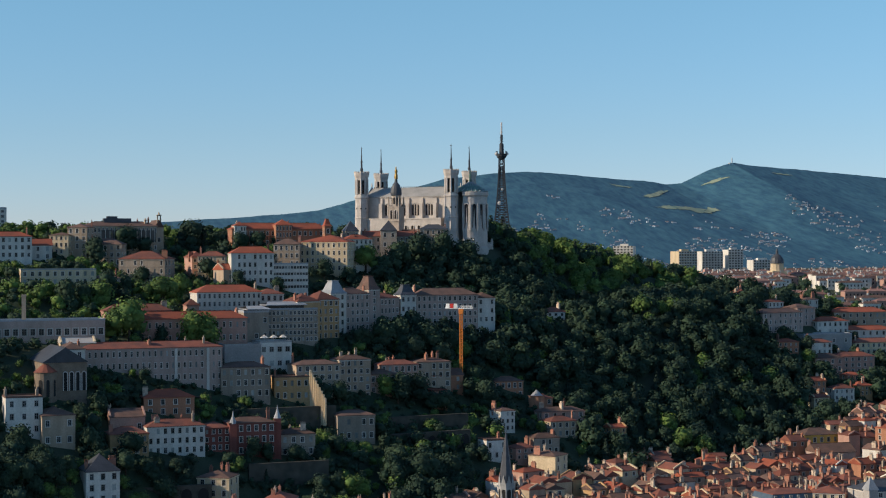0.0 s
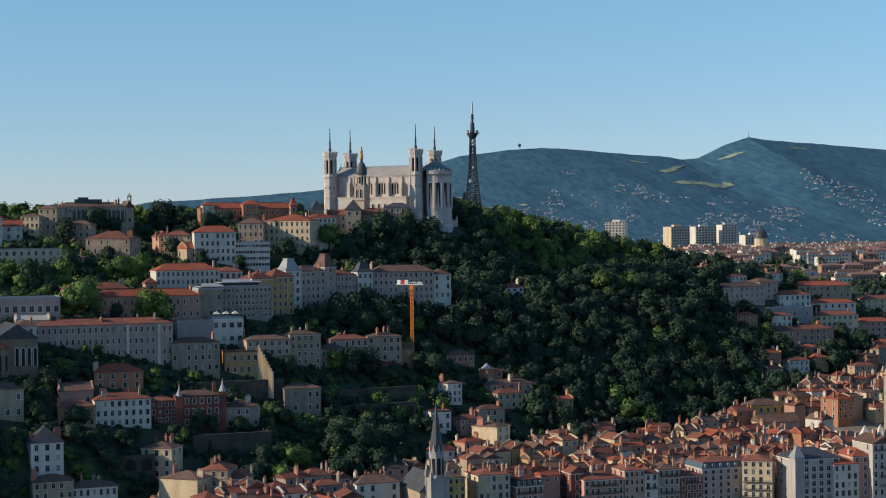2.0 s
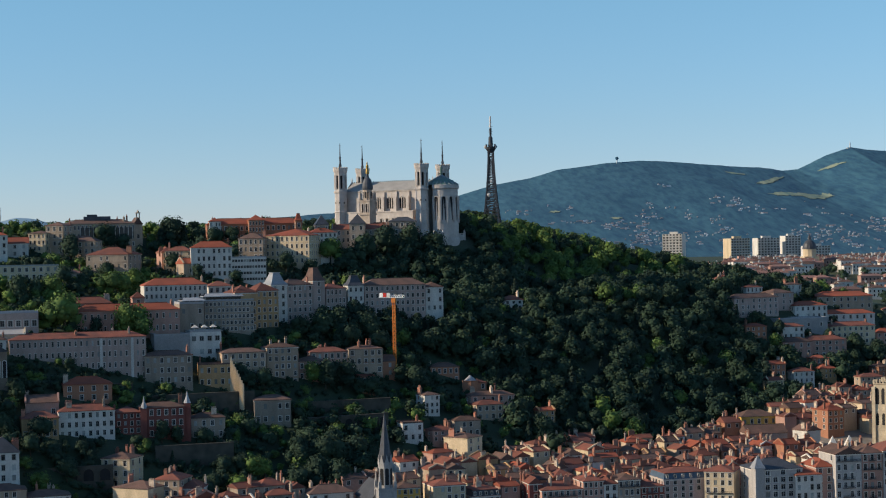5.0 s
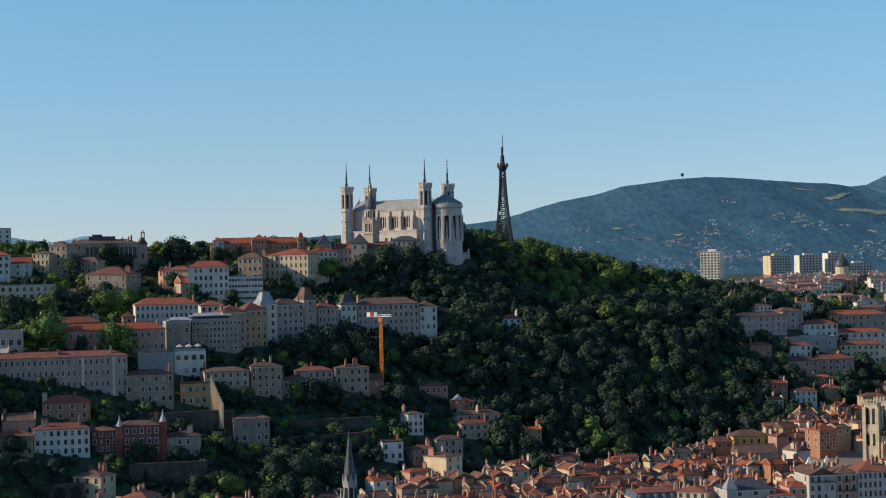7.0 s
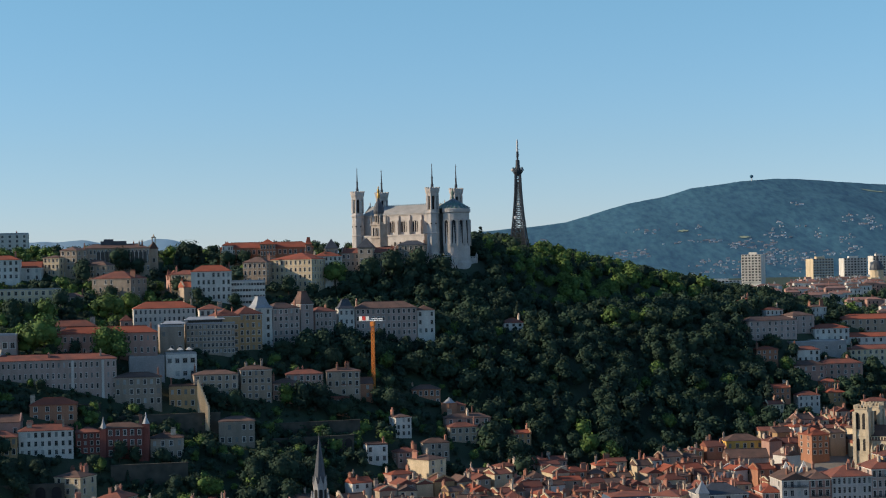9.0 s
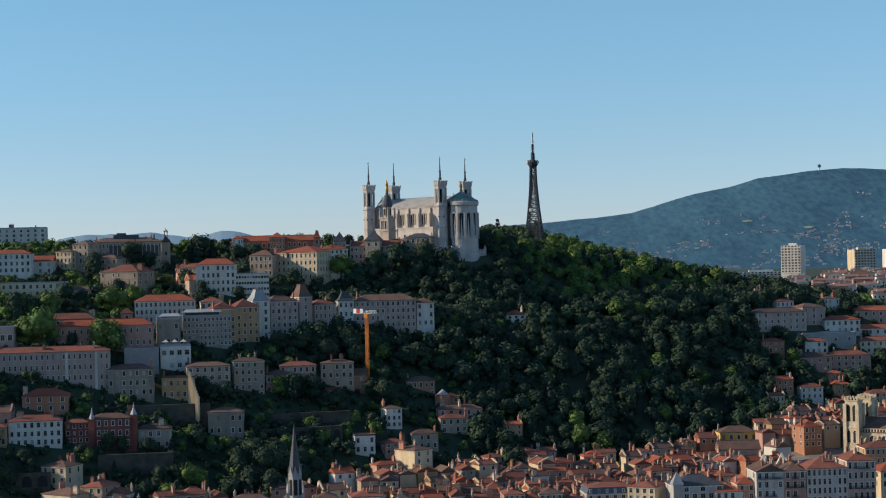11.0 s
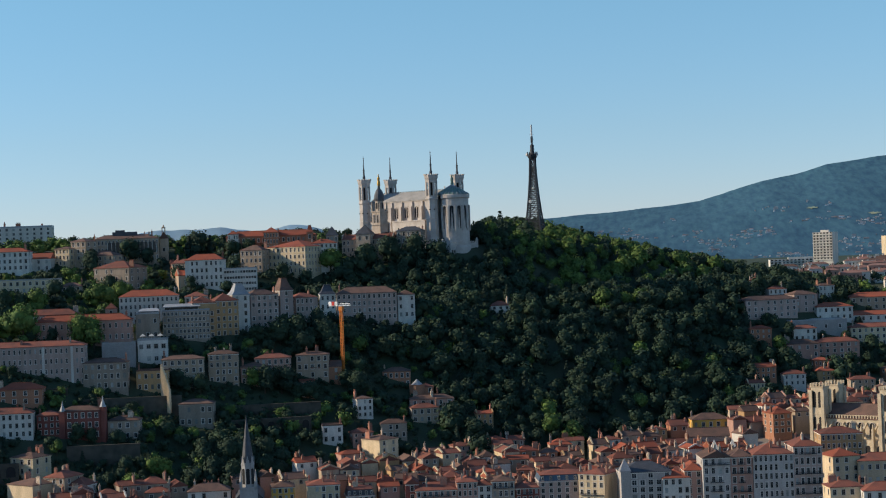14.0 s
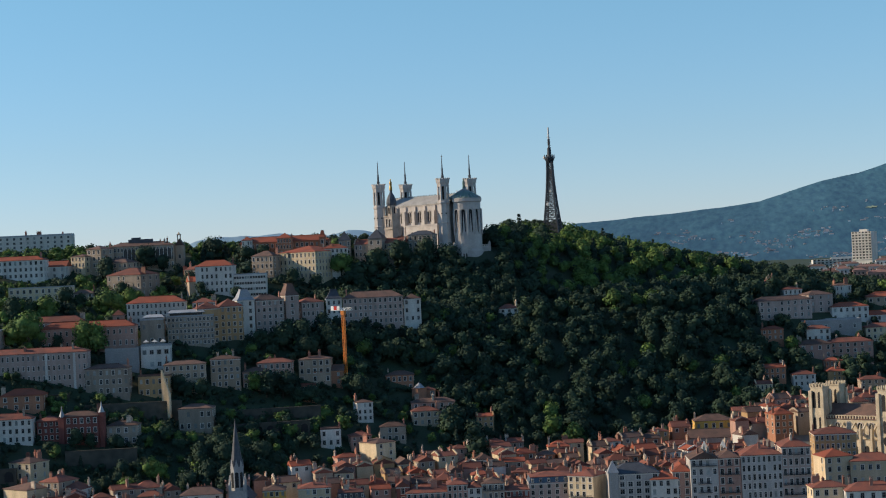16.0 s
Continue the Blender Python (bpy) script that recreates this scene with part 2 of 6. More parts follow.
def pierced(s, a, b, z0, z1, cols, rows, share, tall, floor_gap=0.0, blind=None):
    """A wall from a to b with rows of openings 0.25 m deep. Gives the openings as (middle, sill height, width, height)."""
    a, b = Vector((*a, 0)), Vector((*b, 0))
    run = (b - a).length
    u = (b - a) / run
    inward = Vector((-u.y, u.x, 0)) * 0.25
    at = lambda d, z, k=0.0: tuple(a + u * d + inward * k + Vector((0, 0, z)))
    if cols < 1 or rows < 1:
        s.face(at(0, z0), at(run, z0), at(run, z1), at(0, z1))
        return []
    cell, storey = run / cols, (z1 - z0 - floor_gap) / rows
    w, h = min(cell * share, 1.5 if share < 0.6 else 2.1), min(storey * tall, 2.4 if tall < 0.65 else 2.9)
    found, low = [], z0
    for r in range(rows):
        sill = z0 + floor_gap + storey * r + (storey - h) * 0.5
        s.face(at(0, low), at(run, low), at(run, sill), at(0, sill))
        left = 0.0
        for c in range(cols):
            mid = cell * (c + 0.5)
            x0, x1 = mid - w / 2, mid + w / 2
            if blind and blind.random() < 0.07:
                continue
            s.face(at(left, sill), at(x0, sill), at(x0, sill + h), at(left, sill + h))
            s.face(at(x0, sill), at(x0, sill, 1), at(x0, sill + h, 1), at(x0, sill + h))
            s.face(at(x1, sill, 1), at(x1, sill), at(x1, sill + h), at(x1, sill + h, 1))
            s.face(at(x0, sill), at(x1, sill), at(x1, sill, 1), at(x0, sill, 1))
            s.face(at(x0, sill + h, 1), at(x1, sill + h, 1), at(x1, sill + h), at(x0, sill + h))
            found.append((a + u * mid + inward * 0.9, sill, w, h, math.degrees(math.atan2(u.y, u.x))))
            left = x1
        s.face(at(left, sill), at(run, sill), at(run, sill + h), at(left, sill + h))
        low = sill + h
    s.face(at(0, low), at(run, low), at(run, z1), at(0, z1))
    return found


def roof_shape(s, kind, w, d, rise, over=0.4):
    """A roof over a w by d plan whose eaves lie at height 0; it runs along the longer side."""
    x, y = w / 2 + over, d / 2 + over
    drop = -0.25
    if kind == "flat":
        s.box(-x + over - 0.02, -y + over - 0.02, -0.1, x - over + 0.02, y - over + 0.02, 0.15)
        for q in ((-w / 2, -d / 2, w / 2, -d / 2 + 0.35), (-w / 2, d / 2 - 0.35, w / 2, d / 2), (-w / 2, -d / 2 + 0.35, -w / 2 + 0.35, d / 2 - 0.35), (w / 2 - 0.35, -d / 2 + 0.35, w / 2, d / 2 - 0.35)):
            s.box(q[0], q[1], 0.15, q[2], q[3], 0.15 + max(rise, 0.5))
        return
    if kind == "cap":
        eave = [(-x, -y), (x, -y), (x, y), (-x, y)]
        last = [(*p, drop) for p in eave]
        s.face(*reversed(last))
        for k, z in ((1.0, 0.0), (0.70, rise * 0.28), (0.36, rise), (0.42, rise + 0.1), (0.42, rise + 0.4)):
            row = [(p[0] * k, p[1] * k, z) for p in eave]
            for i in range(4):
                s.face(last[i], last[(i + 1) % 4], row[(i + 1) % 4], row[i])
            last = row
        s.face(*last)
        return
    long_x = w >= d
    if kind == "pyramid":
        ends = ((0.0, 0.0), (0.0, 0.0))
    else:
        k = min(x, y) * (0.95 if kind == "hip" else 0.0)
        ends = ((-x + k, 0.0), (x - k, 0.0)) if long_x else ((0.0, -y + k), (0.0, y - k))
    (ax, ay), (bx, by) = ends
    low = [(-x, -y, drop), (x, -y, drop), (x, y, drop), (-x, y, drop)]
    eave = [(p[0], p[1], 0.0) for p in low]
    a, b = (ax, ay, rise), (bx, by, rise)
    for i in range(4):
        s.face(low[i], low[(i + 1) % 4], eave[(i + 1) % 4], eave[i])
    s.face(*reversed(low))
    if long_x:
        s.face(eave[0], eave[1], b, a)
        s.face(eave[1], eave[2], b)
        s.face(eave[2], eave[3], a, b)
        s.face(eave[3], eave[0], a)
    else:
        s.face(eave[0], eave[1], a)
        s.face(eave[1], eave[2], b, a)
        s.face(eave[2], eave[3], b)
        s.face(eave[3], eave[0], a, b)
    if kind != "pyramid":
        s.bar(Vector(a) + Vector((0, 0, 0.05)), Vector(b) + Vector((0, 0, 0.05)), 0.3)


def chimney_mesh(mat, wide, pots):
    """A chimney slab with a corbelled cap and a row of clay pots."""
    s = Shape()
    s.box(-wide, -0.42, -3.0, wide, 0.42, 1.6)
    s.box(-wide - 0.1, -0.52, 1.6, wide + 0.1, 0.52, 1.8)
    for i in range(pots):
        s.ring([(0.17, 1.8), (0.13, 2.5)], 6, wide * 0.8 * (2 * i / max(pots - 1, 1) - 1), 0)
    return s.mesh("chimney", mat)


CHIMNEYS = [chimney_mesh(BRICK, 0.8, 3), chimney_mesh(BRICK, 0.5, 2), chimney_mesh(CHIMNEY_RENDER, 1.3, 5), chimney_mesh(CHIMNEY_RENDER, 0.6, 2), chimney_mesh(BRICK, 1.5, 6)]


def house(label, x, y, w, d, turn, eave, high, roof="hip", rise=3.0, wall=CREAM, tiles=TILE, cols=4, rows=3, side=2, stacks=1, share=0.42, tall=0.56, name="house", group="", mansard=None, pane=None, gap=0.0, seed=0):
    """A building with its eaves at height eave, high metres over the street; its front faces local -y."""
    rng = random.Random(int(x * 13 + y * 7) + seed)
    base = thing(name, pose(x, y, eave - high, 0, 0, turn), label, "house" if name.endswith("house") else name.replace("_", " "), group)
    FOOTPRINTS.append((x, y, w / 2, d / 2, radians(turn)))
    pane = pane or (WINDOW if rng.random() < 0.7 else WINDOW_DARK)
    s = Shape()
    a, b, c, e = (-w / 2, -d / 2), (w / 2, -d / 2), (w / 2, d / 2), (-w / 2, d / 2)
    holes = pierced(s, a, b, gap, high, cols, rows, share, tall, blind=rng if cols < 9 else None)
    holes += pierced(s, b, c, gap, high, side if x < 90 else 0, rows, share * 0.9, tall, blind=rng)
    pierced(s, c, e, gap, high, 0, 0, share, tall)
    holes += pierced(s, e, a, gap, high, side if x > -90 else 0, rows, share * 0.9, tall, blind=rng)
    ring = (a, b, c, e)
    for i in range(4):
        p, q = ring[i], ring[(i + 1) % 4]
        s.face((*p, -12), (*q, -12), (*q, gap), (*p, gap))
    if roof == "gable":
        up = rise * (1 - 0.4 / ((d if w >= d else w) / 2 + 0.4))
        if w >= d:
            s.face((w / 2, -d / 2, high), (w / 2, d / 2, high), (w / 2, 0, high + up))
            s.face((-w / 2, d / 2, high), (-w / 2, -d / 2, high), (-w / 2, 0, high + up))
            if rng.random() < 0.6:
                for gx in (-w / 2 + 0.1, w / 2 - 0.1):
                    for gy in (-d / 2, d / 2):
                        s.bar((gx, gy, high + 0.35), (gx, 0, high + rise + 0.45), 0.7)
        else:
            s.face((-w / 2, -d / 2, high), (w / 2, -d / 2, high), (0, -d / 2, high + up))
            s.face((w / 2, d / 2, high), (-w / 2, d / 2, high), (0, d / 2, high + up))
    if rows >= 4 and roof != "flat":
        for r in (1, rows - 1):
            z = gap + (high - gap) * r / rows
            s.box(-w / 2 - 0.12, -d / 2 - 0.12, z - 0.16, w / 2 + 0.12, -d / 2, z + 0.16)
    part("wall", s, wall, base)
    if roof != "flat" and rows > 1:
        line = Shape()
        t = 0.22
        line.box(-w / 2 - t, -d / 2 - t, high - 0.75, w / 2 + t, -d / 2 + 0.02, high - 0.3)
        line.box(w / 2 - 0.02, -d / 2 + 0.02, high - 0.75, w / 2 + t, d / 2 + t, high - 0.3)
        line.box(-w / 2 - t, -d / 2 + 0.02, high - 0.75, -w / 2 + 0.02, d / 2 + t, high - 0.3)
        part("cornice", line, SURROUND if rows >= 5 else wall, base)
    if rows >= 5 and y < -300 and rng.random() < 0.55:
        for r in range(1, rows):
            if rng.random() < 0.6:
                z = (high / rows) * (r + 0.5) - min(high / rows * tall, 2.4) / 2
                b0 = rng.choice((-w / 2 + 0.4, -w / 2 + w / cols))
                rail = Shape()
                rail.box(b0, -d / 2 - 0.85, z - 0.25, -b0, -d / 2, z - 0.1)
                rail.box(b0, -d / 2 - 0.85, z + 0.75, -b0, -d / 2 - 0.78, z + 0.83)
                for k in range(int(-2 * b0 / 0.3)):
                    rail.box(b0 + 0.3 * k, -d / 2 - 0.84, z - 0.1, b0 + 0.3 * k + 0.07, -d / 2 - 0.79, z + 0.75)
                part("balcony", rail, IRON, base, "wrought iron balcony")
    top = high
    if mansard:
        m = Shape()
        lean = 1.1
        for i in range(4):
            p, q = ring[i], ring[(i + 1) % 4]
            inner = [(v[0] * (1 - 2 * lean / w), v[1] * (1 - 2 * lean / d)) for v in (p, q)]
            m.face((*p, high), (*q, high), (*inner[1], high + 2.8), (*inner[0], high + 2.8))
        part("mansard", m, mansard, base, "steep slate mansard slope")
        for k in range(cols):
            dm = Shape()
            mx = -w / 2 + w * (k + 0.5) / cols
            dm.box(mx - 0.6, -d / 2 + 0.1, high + 0.3, mx + 0.6, -d / 2 + 1.6, high + 2.1)
            part("dormer", dm, FRAME, base)
            part("window", pane, None, base, m=Matrix.LocRotScale((mx, -d / 2 + 0.07, high + 0.5), None, (0.8, 1, 1.4)))
        top, w, d = high + 2.8, w - 2 * lean, d - 2 * lean
    r = Shape()
    roof_shape(r, roof, w, d, rise)
    part("roof", r, tiles, base, m=pose(0, 0, top))
    for k in range(stacks):
        cx, cy = rng.uniform(-0.42, 0.42) * w, rng.choice((-0.22, 0.2, 0.32)) * d
        if stacks <= 2:
            cx = rng.choice((-0.44, 0.44)) * w
        lift = 0.3 if roof == "flat" else rise * (1 - abs(cy) / (d / 2)) if w >= d else rise * (1 - abs(cx) / (w / 2))
        part("chimney", rng.choice(CHIMNEYS), None, base, m=Matrix.LocRotScale((cx, cy, top + lift + 0.2), Euler((0, 0, rng.choice((0, 1.571, 1.571)))), (rng.uniform(0.7, 1.1), rng.uniform(0.8, 1.2), rng.uniform(0.8, 1.7))))
    for at, sill, ww, hh, ang in holes:
        pick = rng.random()
        mesh = SHUTTERS if pick < 0.13 and rows > 1 else WINDOW_DARK if pick < 0.3 else pane
        part("window", mesh, None, base, m=Matrix.LocRotScale((at.x, at.y, sill), Euler((0, 0, radians(ang))), (ww, 1, hh)))
    return base


# ---- ground ----
def smooth(a, b, v):
    v = min(max((v - a) / (b - a), 0.0), 1.0)
    return v * v * (3 - 2 * v)


def ramp(v, *knots):
    for (a, p), (b, q) in zip(knots, knots[1:]):
        if v <= b:
            return p + (q - p) * max(v - a, 0.0) / (b - a)
    return knots[-1][1]


def uphill(x, y):
    """Metres up from the foot of the hill."""
    return (x - 26) * -0.57 + (y + 300) * 0.82


def land(x, y):
    """Height of the ground: a flat town by the river, a steep hill behind it, a far plain."""
    s = uphill(x, y)
    z = ramp(s, (-120, -37), (-60, -28), (-10, -21), (15, -13), (56, 9), (72, 14), (98, 32), (136, 54), (160, 58), (200, 66), (222, 83), (246, 92), (290, 102), (330, 108), (420, 104))
    if x < -90 and s < 56:
        low = ramp(s, (-60, -28), (22, -20), (36, -17), (46, -4), (56, 9))
        z += (low - z) * smooth(-90, -130, x)
    z -= 15 * smooth(-90, -150, x) * smooth(205, 240, s) * (1 - smooth(290, 360, s))
    z += 14 * math.exp(-(((x - 38) / 48) ** 2)) * smooth(165, 205, s) * (1 - smooth(228, 270, s))
    if s < 30:
        z += 13 * smooth(150, 235, x) * smooth(-285, -205, y)
    if x > 60:
        z = min(z, ramp(x, (60, 109), (100, 96), (150, 83), (210, 70), (270, 57.5), (330, 49), (480, 45)))
    if x > 45:
        z += 7 * noise.noise((x * 0.018, y * 0.018, 3)) * smooth(45, 75, x) * smooth(30, 60, s) * (1 - smooth(185, 215, s)) * (1 - smooth(215, 240, x))
    back = smooth(190, 430, y)
    return z * (1 - back) + 66 * back


def steps(*runs):
    """Coordinates from runs of (start, end, step)."""
    return [a + i * c for a, b, c in runs for i in range(int(round((b - a) / c)))] + [runs[-1][1]]


XS = steps((-4600, -1000, 300), (-1000, -340, 44), (-340, 480, 8), (480, 1000, 40), (1000, 4600, 300))
YS = steps((-1600, -500, 50), (-500, 260, 8), (260, 500, 20), (500, 3900, 170))
ground_shape = Shape()
ground_shape.v = [(x, y, land(x, y) - 0.3 + 0.8 * noise.noise((x * 0.05, y * 0.05, 0))) for y in YS for x in XS]
ground_shape.f = [(j * len(XS) + i, j * len(XS) + i + 1, (j + 1) * len(XS) + i + 1, (j + 1) * len(XS) + i) for j in range(len(YS) - 1) for i in range(len(XS) - 1)]
ground = tagged(new("ground", ground_shape.mesh("ground", EARTH)), "grassy hill rising from a flat river town", "ground", kind="structure")
for poly in ground.data.polygons:
    poly.use_smooth = True
streets = Shape()
for i in range(-24, 44):
    for j in range(-60, -15):
        x, y = i * 10, j * 10
        if uphill(x, y) < -8 and y > -590:
            streets.face(*[(px, py, land(px, py) + 0.6) for px, py in ((x, y), (x + 10, y), (x + 10, y + 10), (x, y + 10))])
tagged(new("pavement", streets.mesh("pavement", PAVING)), "grey streets and squares of the old town", "pavement", kind="structure")


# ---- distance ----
# distance haze is put into these far colours; the woods are blued by it
HAZED_WOOD = material("haze_blue_wooded_slope", (0.020, 0.070, 0.126), (0.045, 0.124, 0.176), size=13, fine=4.0, relief=0, vary=0.0, deep=0.1)
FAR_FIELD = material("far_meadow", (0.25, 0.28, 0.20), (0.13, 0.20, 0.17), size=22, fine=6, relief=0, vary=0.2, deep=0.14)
# horizon hills: the pale blue is air haze given as surface colour
HAZE_BLUE = material("hazy_far_hill", (0.36, 0.50, 0.62), (0.34, 0.48, 0.60), size=900, fine=90, relief=0, vary=0.0)
# village walls and roofs are greyed and blued in colour, as by haze
FAR_WALL = material("hazed_house_wall", (0.52, 0.54, 0.56), (0.32, 0.36, 0.40), size=60, fine=4, relief=0, island=0.5)
FAR_TILE = material("hazed_house_roof", (0.27, 0.21, 0.21), (0.18, 0.17, 0.18), size=60, fine=4, relief=0, island=0.3)


def crest(x):
    """Height of the far ridge over the plain."""
    return ramp(x, (-420, 110), (-330, 160), (-243, 180), (-100, 188), (0, 194), (150, 204), (270, 217), (360, 242), (440, 265), (535, 281), (613, 302), (750, 320), (840, 325), (915, 322), (1090, 306), (1180, 300), (1239, 290), (1285, 294), (1365, 331), (1431, 352), (1490, 343), (1548, 338), (1716, 324), (1900, 307), (2600, 250))


def slope_height(x, v):
    """The far hillside: v runs from the foot (0) to the crest (1)."""
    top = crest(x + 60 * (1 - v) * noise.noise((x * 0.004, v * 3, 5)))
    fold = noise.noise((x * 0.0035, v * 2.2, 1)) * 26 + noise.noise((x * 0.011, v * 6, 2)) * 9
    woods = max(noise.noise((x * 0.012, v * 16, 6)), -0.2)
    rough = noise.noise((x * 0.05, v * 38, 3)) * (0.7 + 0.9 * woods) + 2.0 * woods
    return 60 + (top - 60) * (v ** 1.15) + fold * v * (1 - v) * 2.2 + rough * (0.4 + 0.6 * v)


def slope_point(x, v):
    return (x, 2300 + 1350 * v - 0.06 * abs(x - 800) * v, slope_height(x, v))


far = Shape()
FX = [-420 + 5 * i for i in range(590)]
FV = [j / 170 for j in range(171)]
far.v = [slope_point(x, v) for v in FV for x in FX] + [(x, 3800, 20) for x in FX]
far.f = [(j * 590 + i, j * 590 + i + 1, (j + 1) * 590 + i + 1, (j + 1) * 590 + i) for j in range(171) for i in range(589)]
far_mesh = far.mesh("backdrop", HAZED_WOOD)
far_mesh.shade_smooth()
tagged(new("backdrop", far_mesh), "distant wooded hills with scattered villages, coloured blue for haze", "hills", kind="structure")
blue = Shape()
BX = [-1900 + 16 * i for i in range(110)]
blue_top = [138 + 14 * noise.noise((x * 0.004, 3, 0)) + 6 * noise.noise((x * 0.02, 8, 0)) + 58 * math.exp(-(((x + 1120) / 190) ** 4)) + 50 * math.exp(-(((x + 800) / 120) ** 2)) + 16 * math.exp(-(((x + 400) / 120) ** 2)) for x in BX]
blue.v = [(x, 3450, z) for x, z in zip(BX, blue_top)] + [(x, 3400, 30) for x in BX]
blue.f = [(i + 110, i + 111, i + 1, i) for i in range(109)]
tagged(new("backdrop_haze_hills", blue.mesh("backdrop_haze_hills", HAZE_BLUE)), "hills on the horizon, coloured pale blue for haze", "hills", kind="structure")
rng = random.Random(4)
fields = Shape()
MEADOWS = ((1128, 0.80, 50, 0.016, 0.0009), (1172, 0.86, 38, 0.014, 0.0011), (1120, 0.66, 36, 0.022, 0.0002), (1185, 0.672, 52, 0.036, 0.0002), (1240, 0.69, 24, 0.03, 0.0002), (1080, 0.90, 36, 0.012, -0.0004), (1345, 0.91, 36, 0.010, -0.0003), (1540, 0.93, 26, 0.008, 0), (650, 0.45, 16, 0.010, 0), (520, 0.55, 14, 0.010, 0))
for cx, v, w, h, lean in MEADOWS:
    n, rings = 22, 4
    rim = [rng.uniform(0.5, 1.2) for i in range(n)]
    first = len(fields.v)
    for k in range(rings + 1):
        for i in range(n):
            a = 2 * math.pi * i / n
            du, dv = w * math.cos(a) * rim[i] * k / rings, h * math.sin(a) * rim[i] * k / rings
            q = slope_point(cx + du, v + dv + lean * du)
            fields.v.append((q[0], q[1] - 2, q[2] + 0.8))
    fields.f += [(first + k * n + i, first + k * n + (i + 1) % n, first + (k + 1) * n + (i + 1) % n, first + (k + 1) * n + i) for k in range(rings) for i in range(n)]
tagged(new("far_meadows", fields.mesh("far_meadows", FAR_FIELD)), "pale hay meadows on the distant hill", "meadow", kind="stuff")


def in_meadow(x, v):
    return any(((x - m[0]) / (m[2] * 1.1)) ** 2 + ((v - m[1] - m[4] * (x - m[0])) / (m[3] * 1.15)) ** 2 < 1 for m in MEADOWS)


walls, tiles = Shape(), Shape()
for k in range(5200):
    cx, v = rng.uniform(-200, 2000), rng.uniform(0.06, 0.72)
    dense = noise.noise((cx * 0.008, v * 7, 12)) + 0.6 * noise.noise((cx * 0.03, v * 22, 13)) - 0.45 * max(v - 0.42, 0) * 3
    if dense < 0.12 or in_meadow(cx, v):
        continue
    x, y, z = slope_point(cx, v)
    w, d, h = rng.choice((2.4, 3, 4, 5, 7, 10)) * rng.uniform(0.8, 1.3), 2.5, rng.uniform(0.8, 2.0)
    walls.box(x - w / 2, y - 4 - d / 2, z - 2, x + w / 2, y - 4 + d / 2, z + h)
    n = len(tiles.v)
    tiles.v += [(x - w / 2 - .2, y - 4.2 - d / 2, z + h), (x + w / 2 + .2, y - 4.2 - d / 2, z + h), (x + w / 2 + .2, y - 3.8 + d / 2, z + h), (x - w / 2 - .2, y - 3.8 + d / 2, z + h), (x - w / 2, y - 4, z + h + 0.8), (x + w / 2, y - 4, z + h + 0.8)]
    tiles.f += [(n, n + 1, n + 5, n + 4), (n + 2, n + 3, n + 4, n + 5), (n + 1, n + 2, n + 5), (n + 3, n, n + 4)]
village = tagged(new("far_village"), "scattered pale houses with tiled roofs on the far hill, tinted for haze", "village", kind="stuff")
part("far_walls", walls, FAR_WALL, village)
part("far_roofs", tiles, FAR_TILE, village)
relay = thing("relay_tower", pose(781, 3640, 318), "small round-headed relay tower on the far crest", "tower")
s = Shape()
s.ring([(1.6, -5), (1.4, 11)], 8)
part("shaft", s, FAR_WALL, relay)
s = Shape()
s.ring([(2, 10), (4.2, 12), (5.0, 14.6), (4.2, 17.2), (1.2, 19)], 12)
part("head", s, HAZED_WOOD, relay, "dark rounded head")
beacon = thing("beacon_tower", pose(1430, 3610, 345), "thin beacon tower on the far summit", "tower")
s = Shape()
s.ring([(2, -4), (1.6, 16), (0.4, 24)], 8)
part("shaft", s, FAR_WALL, beacon)
s = Shape()
s.box(-9, -5, -4, -3, 5, 6)
part("hut", s, FAR_WALL, beacon)


